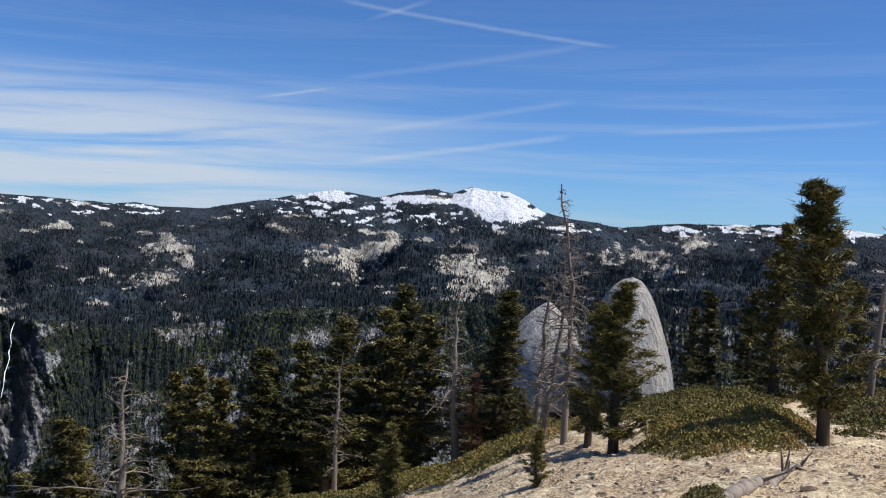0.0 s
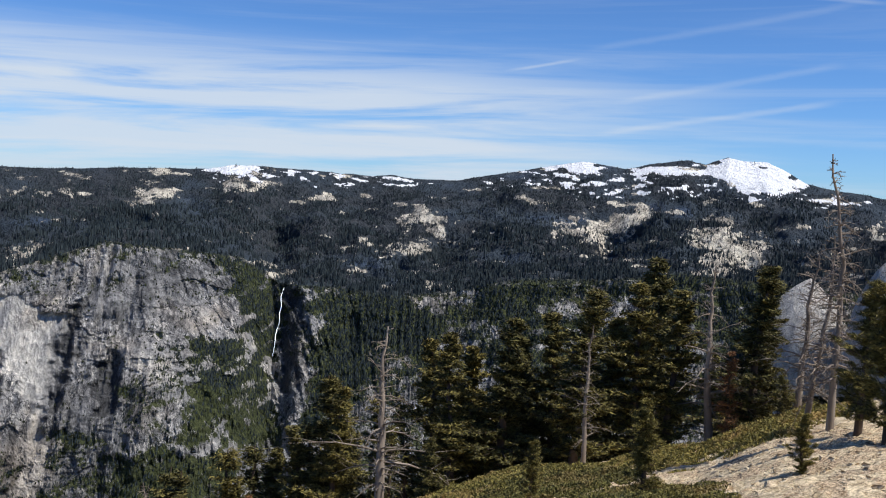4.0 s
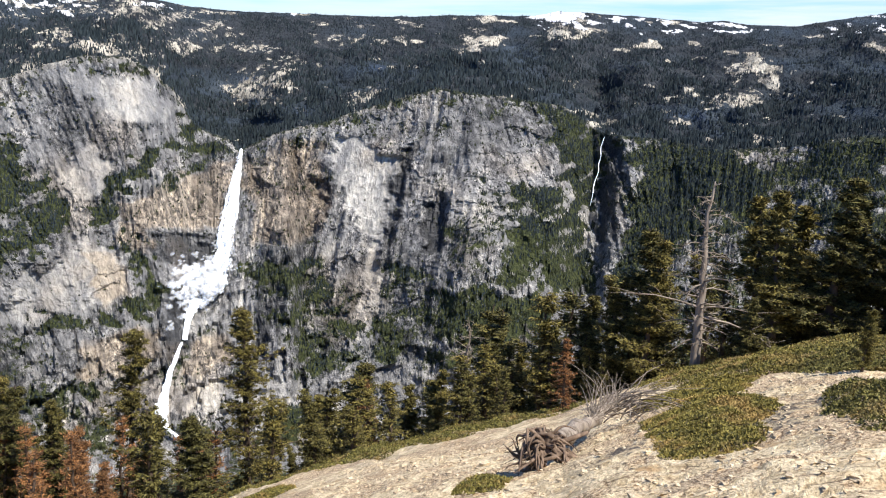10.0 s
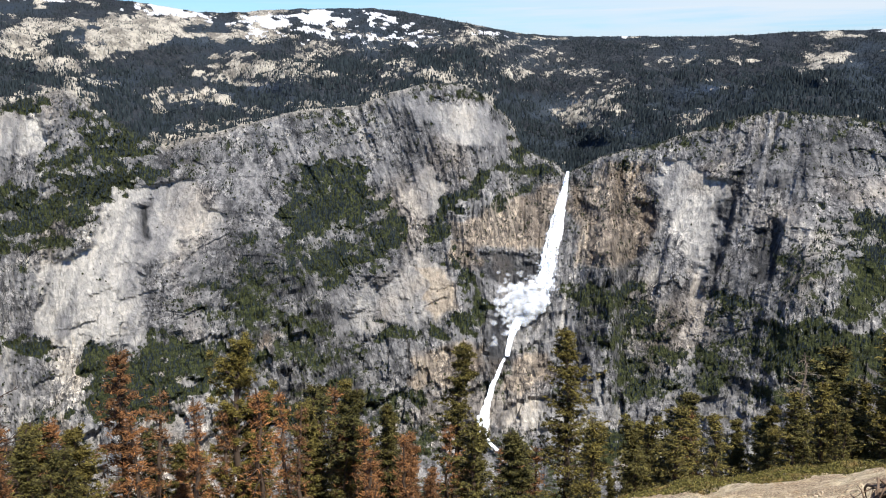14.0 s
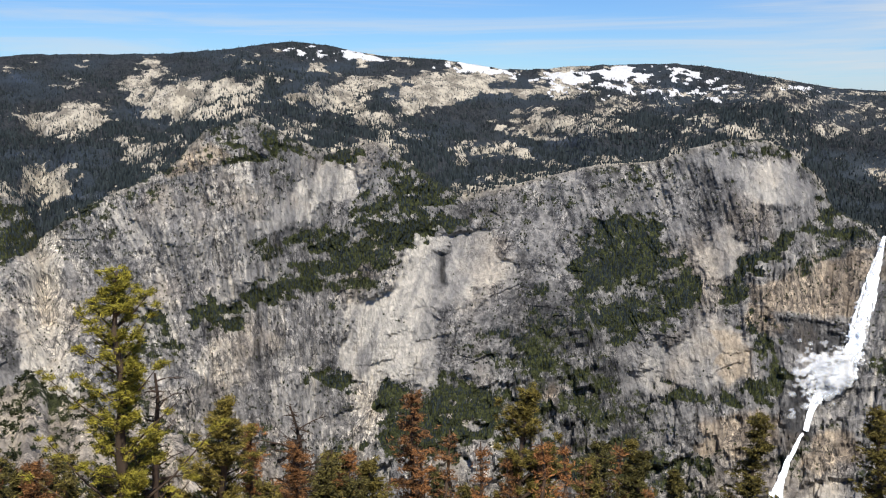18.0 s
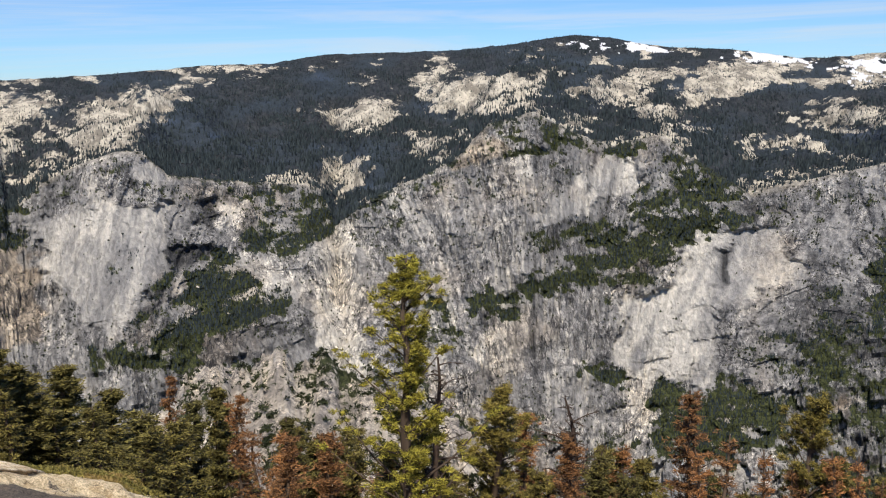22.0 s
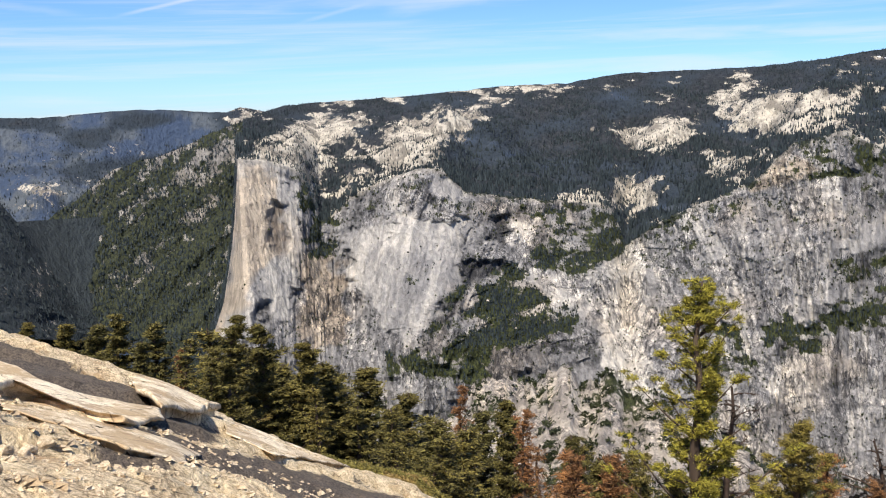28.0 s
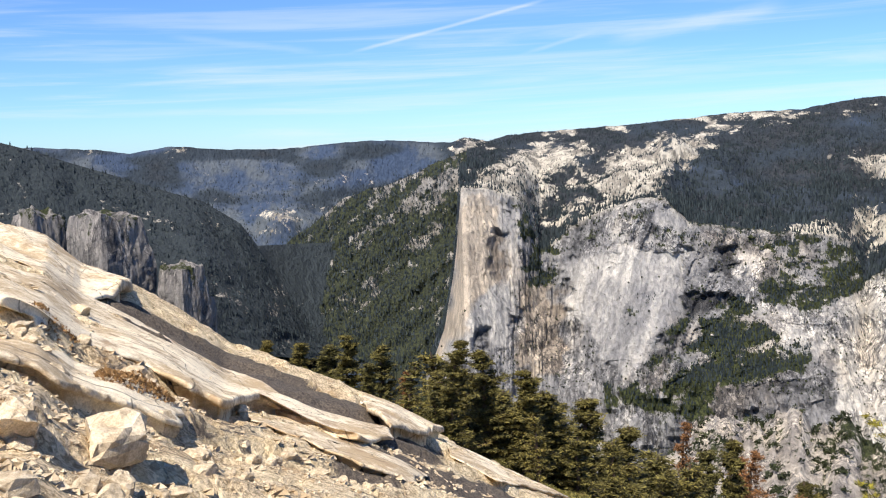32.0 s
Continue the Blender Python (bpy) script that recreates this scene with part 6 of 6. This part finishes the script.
def granite_sheet(outline, thick, under, seed, label):
    """A raised sheet of granite, broken round its rim and undercut on its lower side."""
    yaws, elevs = outline[0::2], outline[1::2]
    pts = np.array([polar(a, ground_reach(a, e)) for a, e in zip(yaws, elevs)])
    n = 220
    u = np.linspace(0, len(pts), n, endpoint=False)
    loop = np.vstack([pts, pts[:1]])
    edge = np.stack([np.interp(u, range(len(loop)), loop[:, c]) for c in range(2)], -1)
    mid = edge.mean(0)
    rng = np.random.RandomState(seed)
    edge = edge + (edge - mid) / np.linalg.norm(edge - mid, axis=1)[:, None] * (0.45 * (fbm(u * 1.6, u * 0, 5, seed)[:, None] - 0.5))
    def fall(p):
        """Yaw and elevation of ground points, as the slope is seen from above it."""
        yaw, r = np.degrees(np.arctan2(-p[:, 0], p[:, 1])), np.hypot(p[:, 0], p[:, 1])
        return yaw, np.degrees(np.arctan2(dome_ground(yaw, r) - EYE, r))

    rim_yaw, rim_elev = fall(edge)
    rows = [(0.04 + 0.06 * k, 1.0) for k in range(15)] + [(0.93, 1.0), (0.965, 0.99), (0.985, 0.96), (1.0, 0.86), (0.998, 0.6), (1.0 - under * 0.5, 0.45), (1.0 - under, 0.38), (1.0 - under * 1.1, -0.9)]
    xs, ys, zs = [], [], []
    for k, h in rows:
        p = mid + (edge - mid) * k
        yaw, r = np.degrees(np.arctan2(-p[:, 0], p[:, 1])), np.hypot(p[:, 0], p[:, 1])
        e = fall(p)[1]
        close = np.abs(rim_yaw[None] - yaw[:, None]) < 1.2
        lo, hi = np.where(close, rim_elev[None], 99).min(1), np.where(close, rim_elev[None], -99).max(1)
        full = thick * (0.06 + 0.94 * np.clip((hi - e) / np.maximum(hi - lo, 0.1), 0, 1) ** 0.8) * np.clip(2.6 * fbm(p[:, 0] * 0.55, p[:, 1] * 0.55, 2, seed + 7) - 0.55, 0.12, 1.15)
        z = dome_ground(yaw, r) + full * h * (h > 0) + 0.2 * h * (h < 0) + 0.10 * (fbm(p[:, 0] * 0.9, p[:, 1] * 0.9, 4, seed + 2) - 0.5) + 0.07 * (fbm(p[:, 0] * 3, p[:, 1] * 3, 4, seed + 4) - 0.5) + 0.02
        xs.append(np.append(p[:, 0], p[0, 0])), ys.append(np.append(p[:, 1], p[0, 1])), zs.append(np.append(z, z[0]))
    z = np.array(zs)
    ob = sheet("granite_sheet", np.array(xs), np.array(ys), z, M_SHEET)
    return tagged(ob, label, "rock slab", group="granite sheets")


granite_sheet([140.2, -5.2, 138.6, -6.09, 134.8, -7.79, 130.7, -10.28, 126.4, -12.85, 122.5, -15.07, 118.3, -16.37, 118.4, -16.97, 120.6, -16.83, 122.2, -16.02, 124.4, -14.88, 125.9, -14.53, 127.6, -14.81, 129.2, -13.76, 131.8, -11.74, 135.1, -10.07, 138.4, -8.51, 140, -7.8], 0.24, 0.12, 500, "broad sunlit granite sheet lifted over a shaded hollow")
granite_sheet([125.8, -14.74, 123.7, -15.23, 120, -16.97, 116.1, -18.69, 117.1, -19.2, 120, -18.04, 123.1, -16.52, 125.6, -15.39], 0.12, 0.1, 507, "thin pale granite flake lying along the slope")
granite_sheet([119.9, -14.45, 118, -15.11, 116, -16.41, 115.2, -16.88, 116.1, -17.2, 118.3, -16.42, 119.6, -15.47], 0.34, 0.16, 514, "rounded end of a split granite sheet")
granite_sheet([138.8, -3.76, 137.2, -4.46, 134.8, -6.44, 132.4, -7.69, 132.2, -8.58, 133.9, -8.26, 136, -7, 138.7, -5.33], 0.5, 0.2, 521, "weathered granite ledge with a dark overhang")
granite_sheet([115.1, -17.06, 112.8, -18.11, 109.5, -19.62, 107.9, -20.34, 108.9, -20.17, 112.2, -19.4, 114.8, -18], 0.12, 0.1, 528, "long pale granite sheet with a broken lower edge")
granite_sheet([139.9, -9.14, 138.3, -9.46, 135.3, -10.84, 131.7, -12.7, 129.4, -14.53, 130.2, -15.07, 133, -13.71, 135.7, -12.36, 139.7, -10.44], 0.16, 0.12, 535, "sloping granite sheet strewn with loose rock")


def rock_mesh(seed, detail=2):
    """An angular boulder about one metre across."""
    rng = np.random.RandomState(seed)
    bm = bmesh.new()
    bmesh.ops.create_icosphere(bm, subdivisions=detail, radius=0.62)
    v = np.array([p.co[:] for p in bm.verts]) * [1.0, rng.uniform(0.55, 0.9), rng.uniform(0.32, 0.55)]
    for k in range(11):
        d = rng.normal(size=3)
        d /= np.linalg.norm(d)
        cut = np.maximum(0, v @ d - rng.uniform(0.20, 0.42))
        v = v - cut[:, None] * d
    v = v + 0.02 * rng.normal(size=v.shape)
    f = np.array([[p.index for p in q.verts] for q in bm.faces])
    bm.free()
    return raw_mesh("rock", v, f, M_STONE, False)


ROCKS = [rock_mesh(600 + k, 3 if k < 3 else 2) for k in range(10)]


def put_rock(yaw, r, size, which, turn, sink=0.2, label="pale angular granite rock on the gravelly slope"):
    x, y = polar(yaw, r)
    ob = new("rock", ROCKS[which])
    ob.matrix_world = pose(x, y, ground_at(yaw, r) + size * (0.3 - sink), 8 * math.sin(turn), 8 * math.cos(turn), turn) @ Matrix.Diagonal((size, size, size, 1))
    return tagged(ob, label, "rock", group="loose rocks")


def scatter_rocks():
    # the named boulders on the western slope: yaw, elevation, size in metres
    for k, (yaw, elev, size) in enumerate([(132.8, -15.29, 0.85), (137.4, -13.44, 0.5), (128.7, -16.51, 0.28), (127.2, -17.64, 0.2), (132.3, -11.66, 0.42), (136, -11.38, 0.4), (130.5, -14.62, 0.45), (122.5, -17.79, 0.22), (124.9, -17.12, 0.2), (137.5, -15.99, 0.34), (132.6, -16.96, 0.3), (134.9, -8.99, 0.42), (135.6, -9.02, 0.36), (124, -15.88, 0.25), (134.1, -16.94, 0.24), (126.2, -18.1, 0.18), (139, -10.1, 0.35), (129.8, -17.4, 0.2), (120.2, -19.2, 0.15), (128, -18.6, 0.2)]):
        r = ground_reach(yaw, elev)
        put_rock(yaw, r, size, k % 10, 40 * k + 15, 0.16, "large blocky pale granite boulder on gravel" if size >= 0.5 else "pale angular granite rock on the gravelly slope")
    rng = random.Random(31)
    for k in range(210):
        yaw, r = rng.uniform(117, 146), rng.uniform(4.0, 15) ** 1.0
        put_rock(yaw, r, 0.05 + 0.26 * rng.random() ** 3, rng.randrange(3, 10), rng.uniform(0, 360))
    for k in range(70):
        yaw, r = rng.uniform(-27, 34), rng.uniform(9, 26)
        put_rock(yaw, r, 0.10 + 0.3 * rng.random() ** 3, rng.randrange(3, 10), rng.uniform(0, 360), 0.25)


scatter_rocks()


def gravel():
    """Countless small chips strewn over the dome."""
    rng = np.random.RandomState(77)
    n = 14000
    half = n * 3 // 8
    yaw = np.concatenate([rng.uniform(108, 146, half), rng.uniform(-28, 40, n - half)])
    r = np.concatenate([3.5 + 14 * rng.rand(half) ** 1.3, 8 + 20 * rng.rand(n - half)])
    x, y = polar(yaw, r)
    z = ground_height(yaw, r)
    size = 0.012 + 0.06 * rng.rand(n) ** 4 + 0.001 * r
    base = np.array([[1, 0, 0], [-0.5, 0.87, 0], [-0.5, -0.87, 0], [0.6, 0.3, 0.6], [-0.5, 0.2, 0.7], [0, -0.6, 0.55]])
    turn = rng.uniform(0, 6.3, n)
    c, s = np.cos(turn)[:, None], np.sin(turn)[:, None]
    px = (base[:, 0] * c - base[:, 1] * s) * size[:, None] * rng.uniform(0.7, 1.4, (n, 6)) + x[:, None]
    py = (base[:, 0] * s + base[:, 1] * c) * size[:, None] * rng.uniform(0.7, 1.4, (n, 6)) + y[:, None]
    pz = base[:, 2] * size[:, None] * rng.uniform(0.5, 1.1, (n, 6)) + z[:, None] - 0.004
    co = np.stack([px, py, pz], -1).reshape(-1, 3)
    f = np.array([[0, 1, 4], [0, 4, 3], [1, 2, 5], [1, 5, 4], [2, 0, 3], [2, 3, 5], [3, 4, 5]])
    faces = (np.arange(n)[:, None, None] * 6 + f[None]).reshape(-1, 3)
    tagged(new("gravel", raw_mesh("gravel", co, faces, M_STONE)), "loose granite chips strewn over the slope", "gravel", kind="stuff")


gravel()

# ---- low shrubs ----
M_SHRUB = leaf_material("shrub_leaves", (0.06, 0.056, 0.018), (0.26, 0.225, 0.06), (0.28, 0.20, 0.075))
M_DRY = leaf_material("dry_brush", (0.13, 0.07, 0.03), (0.30, 0.19, 0.09))


def shrub_mat(yaw0, yaw1, r0, r1, tall, seed, label, material=None, thick=1.0):
    """A mat of low shrubs with a ragged edge: small leaves over hummocks."""
    rng = np.random.RandomState(seed)
    rm = (r0 + r1) / 2
    area = (r1 - r0) * rm * radians(yaw1 - yaw0)
    leaf = 0.010 + 0.0011 * rm
    n = int(min(85000, thick * 2.4 * area / leaf**2))
    u, v = rng.uniform(-1, 1, n), rng.uniform(-1, 1, n)
    yaw = (yaw0 + yaw1) / 2 + u * (yaw1 - yaw0) / 2
    r = rm + v * (r1 - r0) / 2
    x, y = polar(yaw, r)
    edge = 0.95 - 1.25 * (np.abs(u) ** 2.5 + np.abs(v) ** 2.5) + 1.6 * (fbm(x / 4.5, y / 4.5, 3, seed + 9) - 0.5) + 1.8 * (fbm(x / 1.9, y / 1.9, 4, seed) - 0.5)
    hump = 0.35 + 1.1 * fbm(x / 0.9, y / 0.9, 3, seed + 5)
    keep = edge > 0.02 + 0.6 * rng.rand(n) ** 2
    x, y, yaw, r, edge, hump = (q[keep] for q in (x, y, yaw, r, edge, hump))
    n = len(x)
    h = tall * np.clip(edge * 0.9, 0.06, 1) * hump * np.where(rng.rand(n) < 0.75, rng.uniform(0.75, 1.0, n), rng.uniform(0.05, 0.75, n))
    c = np.stack([x, y, ground_height(yaw, r) + h], -1)
    d = rng.normal(size=(n, 3)) + [0, 0, 0.7]
    d /= np.linalg.norm(d, axis=1)[:, None]
    side = np.cross(d, rng.normal(size=(n, 3)))
    side /= np.linalg.norm(side, axis=1)[:, None]
    size = leaf * rng.uniform(0.6, 1.4, (n, 1))
    co = np.stack([c - d * size * 0.6 - side * size * 0.55, c + side * size * 0.55, c + d * size * 1.2], 1).reshape(-1, 3)
    mesh = raw_mesh("shrub", co, np.arange(len(co)).reshape(-1, 3), material or M_SHRUB)
    return tagged(new("shrub_mat", mesh), label, "shrub", group="low shrubs", kind="stuff")


shrub_mat(-21, -10.5, 16.5, 30, 0.5, 701, "dense olive-green low shrubs in front of the firs")
shrub_mat(-21, -10, 29, 48, 0.5, 715, "dark olive low shrubs on the crest below the firs")
shrub_mat(-27, -20, 23, 48, 0.5, 702, "olive-green low shrubs under the tall pine")
shrub_mat(-9, 5, 27, 43, 0.5, 703, "grey-green low shrubs along the brow of the slope")
shrub_mat(12.3, 20.5, 13.5, 22, 0.26, 704, "yellow-green low shrubs beside the fallen tree")
shrub_mat(3, 22, 27.5, 41, 0.4, 705, "grey-green low shrubs at the foot of the firs")
shrub_mat(-3, 10.5, 12.5, 23, 0.36, 706, "glossy green low shrubs on bare gravel")
shrub_mat(1, 13, 24.5, 34, 0.34, 717, "olive low shrubs between two bare granite ribs")
shrub_mat(13, 20.5, 22, 31, 0.3, 718, "patchy yellow-green shrubs on the slope")
shrub_mat(27.3, 31.5, 14.3, 17.5, 0.3, 707, "small patch of yellow-green shrub on sand")
shrub_mat(21, 48, 33, 43, 0.35, 708, "low green brush along the edge of the dome")
shrub_mat(40.5, 47.5, 25, 32, 0.25, 716, "low green brush on the rounded edge of the dome")
shrub_mat(-16.5, -13.3, 11.6, 13, 0.3, 709, "small low shrub on buff sand")
shrub_mat(101, 112, 25, 30, 0.4, 710, "low brush below the western edge of the dome")
shrub_mat(130, 134, 10.2, 11.6, 0.16, 711, "dry brown brush in a crack of the granite", M_DRY, 0.6)
shrub_mat(127, 131, 6.6, 7.6, 0.14, 712, "dry brown brush between the rocks", M_DRY, 0.5)
shrub_mat(134, 138, 12, 14, 0.2, 713, "dry yellow-brown brush on the granite ledge", M_DRY, 0.5)
shrub_mat(122, 126, 7.6, 8.6, 0.1, 714, "dry brown twigs among loose rock", M_DRY, 0.4)


# ---- fallen timber ----
def fallen_tree():
    """An uprooted dead tree: root plate, bleached trunk, bare branches."""
    rng = np.random.RandomState(91)
    top = tagged(new("fallen_tree"), "uprooted dead tree with a twisted root plate", "fallen tree")

    def at(yaw, r, up):
        x, y = polar(yaw, r)
        return np.array([x, y, ground_at(yaw, r) + up])

    a, e = at(25.6, 17.0, 0.45), at(21.6, 21.5, 0.5)
    u = np.linspace(0, 1, 12)[:, None]
    path = a * (1 - u) + e * u + rng.normal(size=(12, 3)) * 0.05
    co, q = tube(path, np.linspace(0.19, 0.09, 12), 10)
    part("trunk", raw_mesh("trunk", co, q, M_SNAG, True), top, "bleached bare trunk")
    roots = []
    for k in range(110):
        d = rng.normal(size=3)
        d /= np.linalg.norm(d)
        d[2] = abs(d[2]) * 0.8 - 0.15
        s = np.linspace(0, 1, 7)[:, None]
        side = np.cross(d, rng.normal(size=3))
        p = a + [0, 0, -0.05] + d * s * rng.uniform(0.45, 0.95) + side * 0.22 * np.sin(s * rng.uniform(2, 5)) - np.array([0, 0, 0.3]) * s**2
        roots.append(tube(p, np.linspace(0.075, 0.006, 7) * rng.uniform(0.25, 1.2), 5))
    co, q = join(roots)
    tagged(part("root_plate", raw_mesh("root_plate", co, q, M_ROOT, True), top, "tangled dark brown roots"), kind="stuff")
    twigs = []
    for k in range(110):
        s = rng.uniform(0.55, 1.0)
        p = a * (1 - s) + e * s
        d = rng.normal(size=3) * [0.55, 0.55, 0.4] + (e - a) / np.linalg.norm(e - a) * 0.6 + [0, 0, 0.75]
        v = np.linspace(0, 1, 6)[:, None]
        t = p + d * v * rng.uniform(0.25, 0.85) + rng.normal(size=3) * 0.25 * v**2
        twigs.append(tube(t, np.linspace(0.016, 0.003, 6), 4))
    for k in range(45):
        p = e + rng.normal(size=3) * [0.3, 0.3, 0.1]
        x, y = polar(rng.uniform(15.5, 20), 20.5 + rng.normal() * 0.8)
        d = np.array([x, y, 0]) - p
        d[2] = ground_at(18, 20.5) - p[2] + 0.5 * rng.rand()
        v = np.linspace(0, 1, 6)[:, None]
        twigs.append(tube(p + d * v * rng.uniform(0.3, 1.0) + rng.normal(size=3) * 0.25 * v**2 + [0, 0, 0.25] * np.sin(3 * v), np.linspace(0.018, 0.003, 6), 4))
    co, q = join(twigs)
    tagged(part("branchwork", raw_mesh("branchwork", co, q, M_SNAG, True), top), kind="stuff")


M_ROOT = bark_material("root_wood", (0.07, 0.045, 0.03), (0.24, 0.17, 0.12))
fallen_tree()


def fallen_log():
    rng = np.random.RandomState(93)
    top = tagged(new("fallen_log"), "splintered bleached log lying on the sand", "log")
    a, e = polar(-15.4, 11.6), polar(-20.1, 16.8)
    u = np.linspace(0, 1, 12)
    x, y = a[0] * (1 - u) + e[0] * u, a[1] * (1 - u) + e[1] * u
    z = np.array([ground_at(math.degrees(math.atan2(-p, q)), math.hypot(p, q)) for p, q in zip(x, y)]) + 0.06
    path = np.stack([x, y, z], -1)
    co, q = tube(path, np.array([0.004, 0.075, 0.09, 0.085, 0.08, 0.075, 0.07, 0.06, 0.05, 0.045, 0.035, 0.004]) * rng.uniform(0.85, 1.15, 12), 9)
    part("trunk", raw_mesh("trunk", co, q, M_SNAG, True), top)
    for k in range(16):
        s = rng.uniform(0.35, 1.0)
        p = np.array([np.interp(s, u, path[:, c]) for c in range(3)])
        d = rng.normal(size=3) * 0.3 + [0, 0, 0.18]
        v = np.linspace(0, 1, 4)[:, None]
        co, q = tube(p + d * v * rng.uniform(0.4, 0.9), np.linspace(0.03, 0.006, 4), 5)
        part("branch_stub", raw_mesh("branch_stub", co, q, M_SNAG, True), top)


fallen_log()
